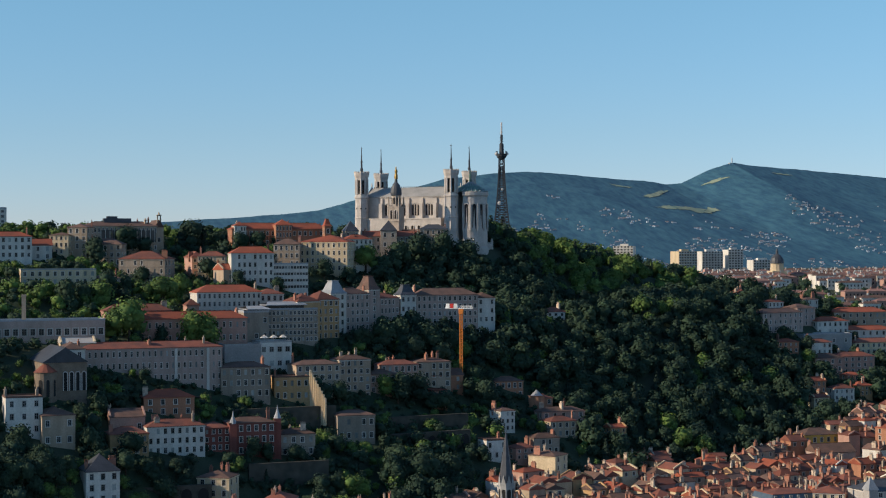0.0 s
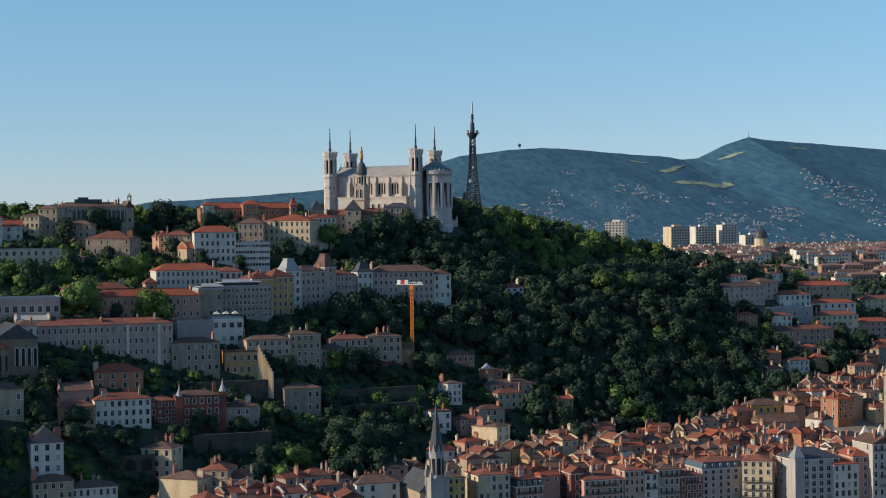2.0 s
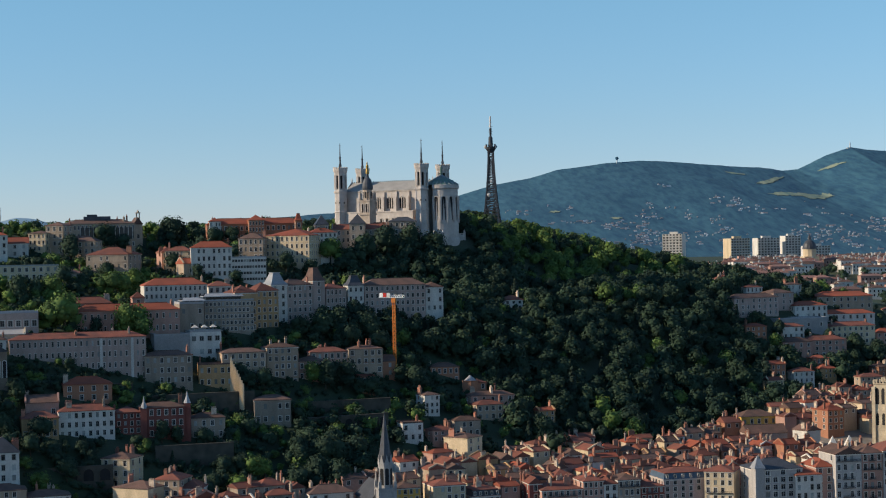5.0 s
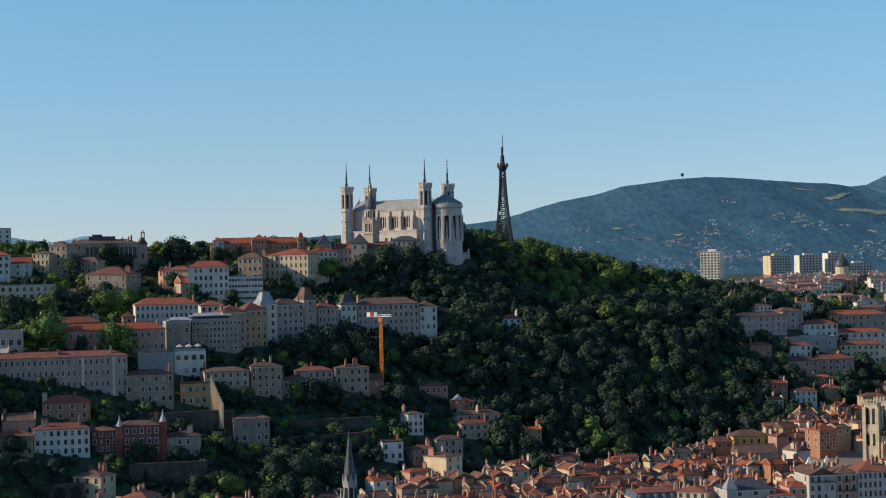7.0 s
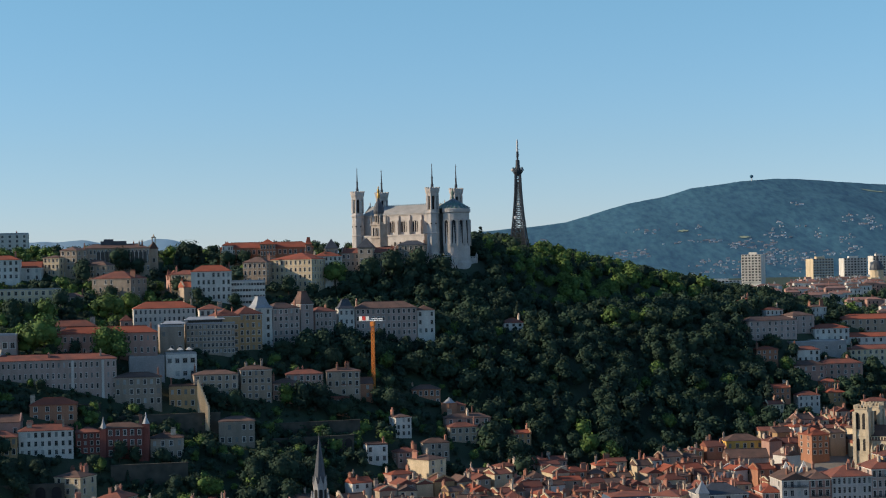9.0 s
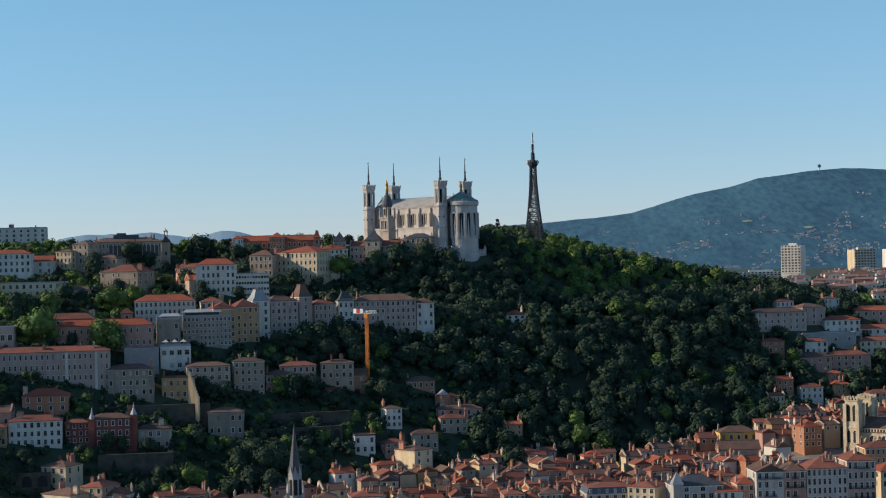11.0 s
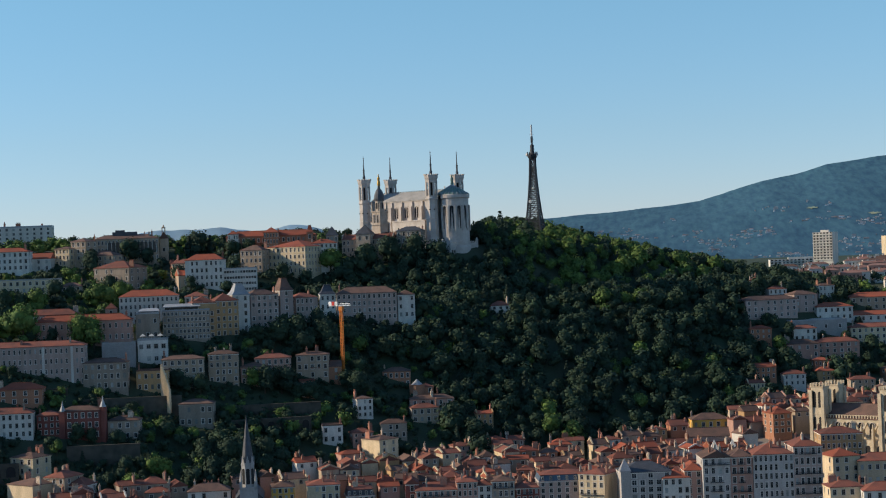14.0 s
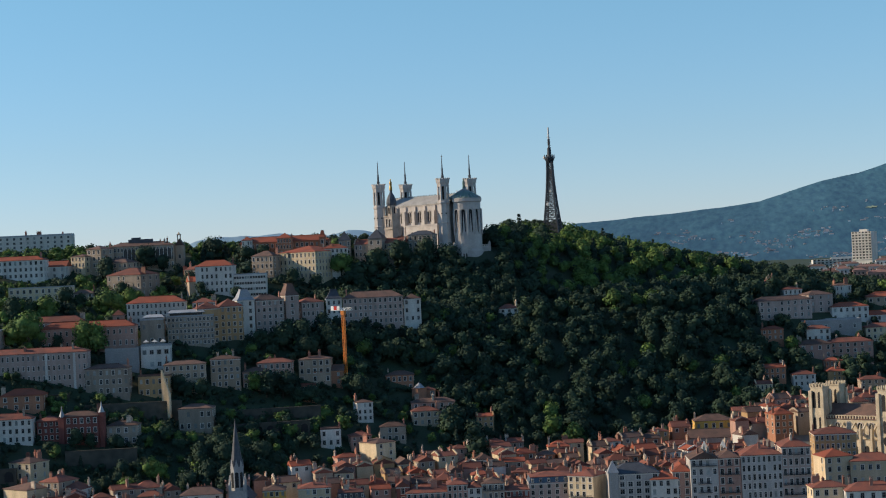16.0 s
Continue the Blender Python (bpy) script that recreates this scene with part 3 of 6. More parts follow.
# ---- far town beyond the wood ----
rng = random.Random(11)
# clay red muted in the colour to stand for haze over the far town
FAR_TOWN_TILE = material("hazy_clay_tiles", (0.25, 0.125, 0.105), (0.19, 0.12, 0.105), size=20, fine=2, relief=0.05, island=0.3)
far_town = tagged(new("far_town"), "white and cream houses with red tiled roofs beyond the wood", "town", kind="stuff")
for mat, tops, word in ((WHITE, FAR_TOWN_TILE, "white"), (WHITE, TILE_BROWN, "pale"), (ROSE, FAR_TOWN_TILE, "rose")):
    walls, tiles, panes = Shape(), Shape(), Shape()
    for k in range(150):
        y = rng.uniform(190, 900)
        x = 300 + (y - 330) * 0.40 + rng.uniform(-40, 300)
        if x < 340 and y < 300:
            continue
        w, d, h, z = rng.uniform(8, 24), rng.uniform(8, 11), rng.uniform(6, 11), land(x, y)
        walls.box(x - w / 2, y - d / 2, z - 6, x + w / 2, y + d / 2, z + h)
        n, r = len(tiles.v), d * 0.2
        tiles.v += [(x - w / 2 - .4, y - d / 2 - .4, z + h), (x + w / 2 + .4, y - d / 2 - .4, z + h), (x + w / 2 + .4, y + d / 2 + .4, z + h), (x - w / 2 - .4, y + d / 2 + .4, z + h), (x - w / 2 + d * 0.4, y, z + h + r), (x + w / 2 - d * 0.4, y, z + h + r)]
        tiles.f += [(n, n + 1, n + 5, n + 4), (n + 2, n + 3, n + 4, n + 5), (n + 1, n + 2, n + 5), (n + 3, n, n + 4)]
        for i in range(int(w / 3.2)):
            for lv in (2.6, 5.8):
                px = x - w / 2 + 1.6 + i * 3.2
                panes.box(px - 0.55, y - d / 2 - 0.06, z + h - lv - 0.9, px + 0.55, y - d / 2 + 0.05, z + h - lv + 0.9)
        for i in range(rng.choice((1, 2, 3))):
            px = x + rng.uniform(-0.4, 0.4) * w
            walls.box(px - 0.6, y - 0.5, z + h, px + 0.6, y + 0.5, z + h + r + 1.6)
    part("far_walls", walls, mat, far_town, word + " house walls")
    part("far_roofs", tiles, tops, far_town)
    part("far_windows", panes, GLASS, far_town)


def slab_block(label, x, y, z, w, d, turn, storeys, wall, bays):
    """A housing block with rows of balconies."""
    base = thing("apartment_block", pose(x, y, z - storeys * 3, 0, 0, turn), label, "apartment block")
    s = Shape()
    s.box(-w / 2, -d / 2, -30, w / 2, d / 2, storeys * 3)
    s.box(-w / 5, -2, storeys * 3, w / 5, 2, storeys * 3 + 2.4)
    part("wall", s, wall, base)
    for r in range(storeys):
        s = Shape()
        s.box(-w / 2 + 0.5, -d / 2 - 1.0, r * 3 + 0.2, w / 2 - 0.5, -d / 2, r * 3 + 1.1)
        part("balcony", s, WHITE, base)
        for b in range(bays):
            part("window", WINDOW, None, base, m=Matrix.LocRotScale((-w / 2 + w * (b + 0.5) / bays, -d / 2 - 0.05, r * 3 + 1.1), None, (w / bays * 0.55, 1, 1.7)))
    return base


slab_block("tall cream tower block beyond the hill", 338, 762, 104.0, 22, 17, -24, 10, WHITE, 6)
slab_block("wide tan slab block beyond the town", 417.5, 803, 98, 27, 14, 24, 8, CREAM, 7)
slab_block("white slab block beyond the town", 466, 860, 98, 28, 13, 14, 8, WHITE, 7)
slab_block("white slab block with blue panels", 498, 872, 100, 20, 13, 14, 8, WHITE, 5)
slab_block("long pale flats along the far avenue", 507, 800, 88, 30, 13, 14, 5, WHITE, 8)
slab_block("low white clinic in the far valley", 330, 1010, 74, 75, 16, 4, 5, WHITE, 16)
slab_block("rose brick block among the far roofs", 352, 520, 78, 14, 12, 8, 4, ROSE, 4)
dome_church = thing("domed_church", pose(409, 484, 66), "grey domed church tower among red roofs", "church")
s = Shape()
s.box(-7, -7, -6, 7, 7, 13)
s.ring([(6.2, 13), (6.2, 20)], 12)
part("drum", s, CREAM, dome_church)
s = Shape()
s.ring([(6.8, 20), (6.6, 22), (5.6, 25), (3.6, 27.5), (1.3, 29), (1.2, 31.5), (0.3, 34)], 14)
part("dome", s, SLATE, dome_church, "dark slate dome with lantern")


# ---- buildings on the hill ----
house("long pale concrete apartment slab above the hilltop trees", -289.6, -5.6, 74.3, 13, 12, 123.4, 24, roof="flat", rise=0.8, wall=WHITE, tiles=ZINC, cols=16, rows=8, side=3, stacks=4, share=0.35, name="apartment_block")
house("low white school with red tiled roof", -250.5, -105.1, 39.7, 12, 8, 105.8, 12, roof="hip", wall=WHITE, tiles=TILE_RED, cols=12, rows=3, rise=2.5)
house("white gabled annexe with red roof", -228.5, -90.6, 15.2, 14, 8, 101.0, 8, roof="gable", wall=WHITE, tiles=TILE_RED, cols=3, rows=2, rise=3.5)
house("beige hilltop house with brown roof", -215.6, -77.2, 10.8, 12, -15, 106.8, 11, wall=CREAM, tiles=TILE_BROWN, cols=4, rows=3, rise=1.5)
house("square beige corner pavilion of the college", -205.5, -73.2, 11.1, 14, -15, 111.2, 17, wall=BEIGE, tiles=TILE_BROWN, cols=3, rows=4, rise=2)
college = house("long college building with low brown roof", -185.2, -48.7, 41.9, 14, 14, 112.3, 15, wall=BEIGE, tiles=TILE_BROWN, cols=18, rows=3, rise=2.5, stacks=3)
college_chapel = house("stone college chapel end with belfry gable", -164.3, -33.3, 5.2, 18, 14, 111.8, 15, roof="gable", wall=BEIGE, tiles=TILE_BROWN, cols=1, rows=1, rise=4, stacks=0)
house("small beige house with worn red roof", -190.7, -78.1, 18.5, 12, -12, 101.7, 12, wall=BEIGE, tiles=TILE_BROWN, cols=5, rows=3, rise=3)
house("tall grey stone convent wing with red roof", -168.8, -115.4, 25.3, 20, -16, 93.5, 18, wall=GREY, tiles=TILE, cols=7, rows=4, side=3, rise=4, share=0.3, roof="hip")
house("low grey lean-to with brown tiles", -189.6, -145.6, 12.8, 9, 12, 83.6, 7, wall=GREY, tiles=TILE_BROWN, cols=3, rows=2, rise=2)
house("pale retaining building on the terrace", -214.0, -152.1, 38.0, 10, 10, 88.0, 8, roof="flat", rise=0.4, wall=CREAM, tiles=CONCRETE, cols=10, rows=2, stacks=0)
house("beige house with faded red roof", -142.6, -81.4, 7.5, 12, 20, 94.3, 11, wall=ROSE, tiles=TILE, cols=2, rows=3, rise=3)
house("rose house of four storeys with red roof", -133.0, -93.6, 15.2, 11, -8, 94.9, 13, wall=CREAM, tiles=TILE, cols=7, rows=4, rise=2.5)
house("white school wing with red hip roof", -113.2, -122.5, 23.0, 12, 6, 96.4, 17, wall=WHITE, tiles=TILE_RED, cols=8, rows=4, rise=3.5)
house("brown gabled outbuilding with orange tiles", -122.9, -120.6, 17.3, 12, 25, 87.5, 8, roof="gable", wall=BEIGE, tiles=TILE_RED, cols=2, rows=1, rise=3)
house("white flat-roofed modern wing with window bands", -96.0, -118.1, 26.1, 12, 10, 90.2, 14, roof="flat", rise=0.5, wall=WHITE, tiles=ZINC, cols=16, rows=4, share=0.8, tall=0.4, stacks=0)
house("beige house beside the palace with brown roof", -90.7, -87.1, 14.7, 12, -10, 101.4, 13, wall=BEIGE, tiles=TILE_BROWN, cols=5, rows=3, rise=3)
house("cream archbishop's palace with red tiled hip roof", -64.9, -73.6, 28.1, 30, -22, 102.7, 17, wall=CREAM, tiles=TILE_RED, cols=9, rows=4, side=9, rise=4, stacks=2, share=0.36)
house("long orange-roofed cloister behind the palace", -91.9, -32.1, 58.7, 14, 8, 110.8, 11, wall=ORANGE, tiles=TILE_RED, cols=18, rows=2, rise=3.5, stacks=2)
house("dark-roofed pavilion of the museum", -50.0, -41.1, 7.6, 8, 10, 109.5, 10, roof="pyramid", wall=GREY, tiles=SLATE, cols=3, rows=2, rise=6, stacks=0)
house("red-roofed stone museum gallery", -26.3, -39.5, 33.7, 9, -4, 106.3, 9, roof="gable", wall=GREY, tiles=TILE, cols=12, rows=2, rise=3, stacks=2)
house("slate-roofed museum gable pavilion", -27.6, -45.0, 9.4, 10, -6, 109.6, 11, roof="pyramid", wall=GREY, tiles=SLATE, cols=2, rows=2, rise=6, stacks=0)
house("dark stone sacristy with slate roof below the basilica", 0.8, -36.0, 16.5, 10, -8, 110.7, 13, wall=GREY, tiles=SLATE, cols=5, rows=3, rise=2.5, stacks=1)
house("white attic pavilion with red hip roof at the cloister end", -115.7, -39.5, 6.8, 9, 8, 112.6, 12, wall=WHITE, tiles=TILE_RED, cols=4, rows=3, rise=2.2, stacks=0)
house("raised cloister pavilion with red hip roof", -90.4, -39.5, 9.6, 11, 8, 113.0, 12, wall=ORANGE, tiles=TILE_RED, cols=5, rows=3, rise=3.2, stacks=1)
house("small cloister turret with steep red cap", -64.2, -43.0, 3.8, 6, 8, 112.3, 12, roof="cap", wall=ORANGE, tiles=TILE_RED, cols=1, rows=2, rise=4.0, stacks=0)
house("pale shaded wing of the palace with red roof", -50.1, -70.0, 16.1, 12, 14, 104.3, 14, wall=WHITE, tiles=TILE_RED, cols=6, rows=4, rise=2.5, stacks=1)
house("white hotel with red tiled roof", -129.4, -187.7, 33.2, 14, 14, 76.8, 16, wall=WHITE, tiles=TILE_RED, cols=13, rows=4, side=4, rise=3.5, stacks=2)
house("white hotel annexe with red roof", -106.8, -169.7, 12.8, 12, 14, 75.4, 14, wall=WHITE, tiles=TILE, cols=4, rows=3, rise=2.5)
house("pink stair turret with small lantern", -146.9, -203.6, 6.1, 7, 14, 70.8, 10, roof="pyramid", wall=ROSE, tiles=TILE, cols=1, rows=2, rise=3, stacks=0)
clinic_block = house("grey modern clinic with flat pale roof", -118.5, -227.7, 12.5, 16, 14, 67.8, 15, roof="flat", rise=0.8, wall=GREY, tiles=ZINC, cols=3, rows=2, stacks=0)
clinic_wing = house("grey modern clinic wing with deep window bays", -99.9, -216.7, 25.6, 13, 14, 68.6, 16, roof="flat", rise=0.6, wall=GREY, tiles=ZINC, cols=12, rows=5, share=0.55, stacks=0)
house("ochre townhouse with red hip roof", -93.0, -209.7, 12.7, 14, 26, 72.5, 20, wall=OCHRE, tiles=TILE, cols=3, rows=5, rise=3.5)
house("ochre townhouse with brown hip roof", -82.9, -200.9, 13.2, 14, 30, 73.1, 20, wall=OCHRE, tiles=TILE, cols=4, rows=5, rise=4)
house("white tower house with pale pyramid roof", -75.8, -194.3, 10.0, 9, 34, 75.9, 21, roof="cap", wall=WHITE, tiles=ZINC, cols=2, rows=5, rise=6, stacks=0)
house("mauve apartment wing with red roof", -66.3, -182.4, 17.6, 12, 40, 75.3, 19, wall=MAUVE, tiles=TILE_BROWN, cols=5, rows=5, rise=3)
house("mauve turret with steep red pyramid roof", -55.2, -171.6, 8.4, 9, 40, 77.3, 20, roof="cap", wall=MAUVE, tiles=TILE_BROWN, cols=1, rows=5, rise=6.5, stacks=0)
house("mauve apartment wing with brown roof", -46.6, -159.3, 14.0, 12, 38, 72.6, 18, wall=MAUVE, tiles=TILE, cols=5, rows=4, rise=2.5)
house("white turret with dark slate roof", -33.1, -152.7, 9.0, 9, 16, 73.9, 15, roof="cap", wall=WHITE, tiles=SLATE, cols=3, rows=3, rise=5, stacks=0)
house("long grey hospice wing with brown roof", -11.3, -144.6, 35.1, 13, 12, 73.6, 16, roof="hip", wall=MAUVE, tiles=TILE_BROWN, cols=12, rows=4, rise=3.5, stacks=2)
house("white end pavilion of the hospice", 11.0, -138.2, 10.0, 14, 12, 71.8, 14, wall=WHITE, tiles=TILE_BROWN, cols=3, rows=3, rise=2.5, stacks=0)
house("long cream school with red roof and arched windows", -147.8, -248.1, 50.9, 12, 12, 65.8, 12, wall=ROSE, tiles=TILE_RED, cols=16, rows=2, rise=3.2, stacks=1, share=0.3)
house("brown-roofed rose school range", -173.3, -230.1, 31.5, 11, 12, 69.1, 10, wall=ROSE, tiles=TILE, cols=9, rows=2, rise=3)
house("long flat-roofed grey hall with bays", -213.5, -274.1, 52.1, 16, 10, 66.4, 10, roof="flat", rise=0.5, wall=MAUVE, tiles=ZINC, cols=14, rows=1, share=0.6, tall=0.7, stacks=0)
house("low cream hall with pale roof", -198.4, -289.1, 14.7, 12, 10, 57.1, 6, roof="gable", wall=CREAM, tiles=CONCRETE, cols=4, rows=1, rise=2, stacks=0)
convent = house("long mauve convent of four storeys with tiled roof", -167.1, -287.2, 63.1, 14, 13, 54.5, 21, wall=MAUVE, tiles=TILE, cols=24, rows=4, side=3, rise=2.5, stacks=3, share=0.34, tall=0.5)
house("pale end wing of the convent", -199.5, -319.7, 9.3, 15, 13, 56.1, 20, wall=WHITE, tiles=TILE_BROWN, cols=2, rows=4, rise=2.5)
house("modern terrace house with flat white roof", -126.1, -256.2, 17.5, 14, 14, 53.4, 11, roof="flat", rise=0.6, wall=CONCRETE, tiles=CONCRETE, cols=0, rows=0, stacks=0)
glazed_house = house("modern glazed house with white awning terrace", -110.4, -247.2, 15.6, 14, 14, 54.3, 13, roof="flat", rise=0.6, wall=WHITE, tiles=CONCRETE, cols=4, rows=2, share=0.8, tall=0.5, stacks=0)
house("dark grey house with red roof edge", -125.6, -280.6, 22.7, 12, 12, 45.0, 14, wall=GREY, tiles=TILE_BROWN, cols=7, rows=3, rise=2)
house("ochre house on the stepped wall", -103.6, -270.6, 16.4, 11, 8, 39.4, 11, roof="flat", rise=0.3, wall=OCHRE, tiles=TILE_BROWN, cols=5, rows=2)
house("brown terrace house with low roof", -91.2, -258.2, 22.0, 12, 16, 44.4, 16, wall=BEIGE, tiles=TILE_BROWN, cols=6, rows=4, rise=1.8, stacks=2)
house("tall brown terrace house of five storeys", -72.7, -245.2, 15.9, 12, 16, 45.7, 19, wall=BEIGE, tiles=TILE_BROWN, cols=5, rows=5, rise=1.8, stacks=3)
house("low beige house with pale tiles", -57.7, -239.1, 13.3, 11, 10, 38.1, 10, wall=ROSE, tiles=TILE_BROWN, cols=4, rows=2, rise=2, stacks=2)
house("rose house with terracotta roof", -48.8, -231.1, 19.0, 11, 10, 42.1, 13, wall=ROSE, tiles=TILE, cols=6, rows=3, rise=2, stacks=3)
house("ochre house with mansard and dormers", -29.7, -217.1, 17.5, 12, 8, 42.4, 13, wall=BEIGE, tiles=TILE_BROWN, cols=5, rows=3, rise=1.5, stacks=3)
house("gabled villa with wide brown roof", -22.9, -215.6, 16.6, 12, 10, 35.5, 8, roof="gable", wall=ORANGE, tiles=TILE_BROWN, cols=3, rows=2, rise=3)
house("terracotta house above the garden wall", -30.0, -234.2, 8.4, 10, 15, 29.2, 9, roof="flat", rise=0.4, wall=ORANGE, tiles=TILE, cols=2, rows=2, stacks=0)
house("rose house at the wood's edge", 12.9, -195.0, 15.3, 10, 8, 30.5, 9, wall=ORANGE, tiles=TILE_BROWN, cols=5, rows=2, rise=2)
house("terracotta garden house with orange roof", -159.8, -311.6, 21.8, 13, 12, 34.6, 8, wall=ORANGE, tiles=TILE_RED, cols=4, rows=2, rise=3)
house("white house of four storeys on the slope", -216.8, -356.6, 14.4, 12, 12, 38.9, 15, roof="flat", rise=0.5, wall=WHITE, tiles=TILE_BROWN, cols=3, rows=3, stacks=2)
house("worn grey house with patched roofs", -204.6, -355.4, 13.5, 14, 20, 31.7, 13, roof="hip", wall=BEIGE, tiles=TILE_BROWN, cols=3, rows=2, rise=3)
house("white house of three storeys with tiled roof", -157.1, -337.7, 24.4, 11, 14, 24.7, 12, wall=WHITE, tiles=TILE, cols=8, rows=3, rise=2.5, stacks=4)
house("ochre house with tiled roof", -176.0, -347.2, 15.8, 11, 14, 22.8, 9, wall=OCHRE, tiles=TILE, cols=5, rows=2, rise=2.5)
house("grey gabled house with brown roof", -176.6, -334.6, 14.4, 12, 10, 28.6, 8, roof="gable", wall=ROSE, tiles=TILE_BROWN, cols=3, rows=1, rise=3)
house("red brick house with tiled roof", -140.1, -326.7, 11.5, 11, 14, 22.6, 10, wall=RED_WALL, tiles=TILE, cols=4, rows=3, rise=2)
house("dark red mansion between two turrets", -124.8, -324.6, 19.8, 12, 10, 24.3, 14, wall=RED_WALL, tiles=TILE_BROWN, cols=6, rows=3, rise=2)
house("pale grey house below the mansion", -104.9, -317.6, 15.3, 11, 10, 18.4, 10, wall=GREY, tiles=TILE_BROWN, cols=4, rows=2, rise=2, stacks=3)
house("grey villa with jagged tiled roof", -76.2, -287.6, 17.3, 12, 8, 23.2, 12, wall=GREY, tiles=TILE_BROWN, cols=5, rows=2, rise=2, stacks=0)
house("white tower house with steep slate roof", -185.8, -383.2, 12.9, 14, 14, 12.4, 17, wall=WHITE, tiles=SLATE, cols=3, rows=4, rise=6, stacks=2)
house("cream house with brick chimneys", -139.2, -356.9, 13.5, 13, -20, 5.6, 13, wall=CREAM, tiles=TILE_BROWN, cols=3, rows=3, rise=2, stacks=3)
house("small white house in the trees", 1.5, -242.4, 8.5, 9, 25, 19.7, 10, wall=WHITE, tiles=TILE_BROWN, cols=3, rows=3, rise=1.5)
house("white house below the garden", -9.5, -273.6, 10.4, 10, 14, 8.9, 9, roof="flat", rise=0.4, wall=WHITE, tiles=TILE_BROWN, cols=3, rows=2)
house("orange house beside the round tower", 30.1, -203.1, 7.4, 9, 14, 22.3, 8, wall=ORANGE, tiles=TILE, cols=2, rows=2, rise=1.5, stacks=0)
house("stacked hillside house with flat tiles", 35.2, -219.6, 23.4, 10, 12, 16.9, 8, wall=ROSE, tiles=TILE_BROWN, cols=5, rows=2, rise=2, stacks=3)
house("stacked hillside house with red roof", 32.4, -230.2, 14.4, 10, 16, 13.1, 8, wall=BEIGE, tiles=TILE, cols=4, rows=2, rise=2)
# grey render instead of white: the hill's shade is put into the wall colour
house("white hillside cottage with brown roof", 19.2, -253.1, 13.4, 9, 12, 7.4, 8, wall=GREY, tiles=TILE_BROWN, cols=4, rows=2, rise=2)
house("tan townhouse with blank lit gable wall", 15.9, -278.5, 12.5, 14, 50, 2.0, 15, roof="hip", wall=CREAM, tiles=TILE_BROWN, cols=2, rows=4, side=0, rise=1.8, stacks=2)
house("villa in the wood with red roof", 61.9, -89.1, 11.7, 9, 14, 62.0, 6, wall=WHITE, tiles=TILE, cols=3, rows=2, rise=2.5)
house("long grey barrack with brown roof", 228.2, -3.8, 39.3, 12, 30, 57.5, 12, wall=MAUVE, tiles=TILE_BROWN, cols=8, rows=3, rise=2.5, stacks=0)
house("grey barrack wing with brown roof", 251.2, 17.6, 18.0, 14, 30, 59.6, 12, wall=MAUVE, tiles=TILE_BROWN, cols=3, rows=3, rise=2.5, stacks=0)
house("square white villa with loggia and red hip roof", 271.6, 19.3, 24.4, 14, 14, 50.9, 9, wall=WHITE, tiles=TILE_RED, cols=6, rows=2, rise=2.5, stacks=0)
house("white house with flat zinc hall", 258.8, -2.7, 37.1, 16, 14, 43.2, 8, roof="flat", rise=0.4, wall=CONCRETE, tiles=ZINC, cols=4, rows=1, stacks=0)
house("small white house with red roof", 249.5, -21.6, 15.3, 9, 14, 39.0, 8, wall=WHITE, tiles=TILE, cols=4, rows=2, rise=2)
house("pink corner house with red roof", 246.2, -39.2, 20.9, 12, 14, 30.3, 9, wall=ROSE, tiles=TILE_BROWN, cols=4, rows=2, rise=2.5, stacks=2)
house("rose house row with red roofs", 269.0, -27.1, 27.2, 12, 10, 30.4, 11, wall=ROSE, tiles=TILE, cols=6, rows=3, rise=2.5, stacks=3)
house("pink hillside house with red roof", 295.7, 2.4, 31.0, 12, 8, 37.5, 12, wall=CREAM, tiles=TILE, cols=8, rows=3, rise=2.5, stacks=2)
house("long red-roofed house behind the villa", 298.5, 23.5, 39.1, 12, 6, 44.6, 9, wall=WHITE, tiles=TILE_RED, cols=8, rows=2, rise=2.5, stacks=1)
house("red-roofed hall beside the wood", 305.6, 52.0, 40.1, 14, 6, 55.5, 9, wall=BEIGE, tiles=TILE_RED, cols=8, rows=2, rise=3, stacks=0)
house("tall grey-blue townhouse with blue mansard", 110.6, -333.5, 22.7, 18, 10, -13.0, 21, roof="hip", wall=MAUVE, tiles=TILE, mansard=BLUE_SLATE, share=0.45, tall=0.66, cols=6, rows=7, rise=1.5, stacks=2, side=5)
house("cream townhouse with lit window bands", 128.6, -341.0, 13.3, 15, -24, -9.5, 24, wall=CREAM, tiles=TILE, share=0.5, tall=0.66, cols=4, rows=7, rise=2, stacks=2, side=3)
house("pale corner block with gothic windows", 149.5, -348.0, 22.5, 17, 10, -8.0, 26, wall=PALE_GREY, tiles=SLATE, cols=6, rows=8, rise=4, stacks=4, share=0.62, tall=0.7)
house("white low townhouse with orange roof", 163.5, -349.0, 12.4, 14, 8, -11.0, 19, wall=WHITE, tiles=TILE_RED, cols=4, rows=5, rise=3, share=0.48, tall=0.66)
house("brown townhouse with orange roof", 171.3, -346.0, 8.4, 16, 8, -8.0, 22, wall=ROSE, tiles=TILE_RED, cols=2, rows=6, rise=3, share=0.48, tall=0.66)
house("white balconied townhouse with tiled roof", 181.4, -347.5, 12.4, 18, 8, -2.2, 32, wall=PALE_GREY, tiles=TILE_BROWN, cols=4, rows=8, rise=3, stacks=4, roof="gable", share=0.48, tall=0.66)
house("ochre townhouse with tiled roof", 192.6, -346.2, 10.0, 18, 8, -2.2, 25, wall=ROSE, tiles=TILE_BROWN, cols=3, rows=6, rise=3, stacks=3, share=0.48, tall=0.66)
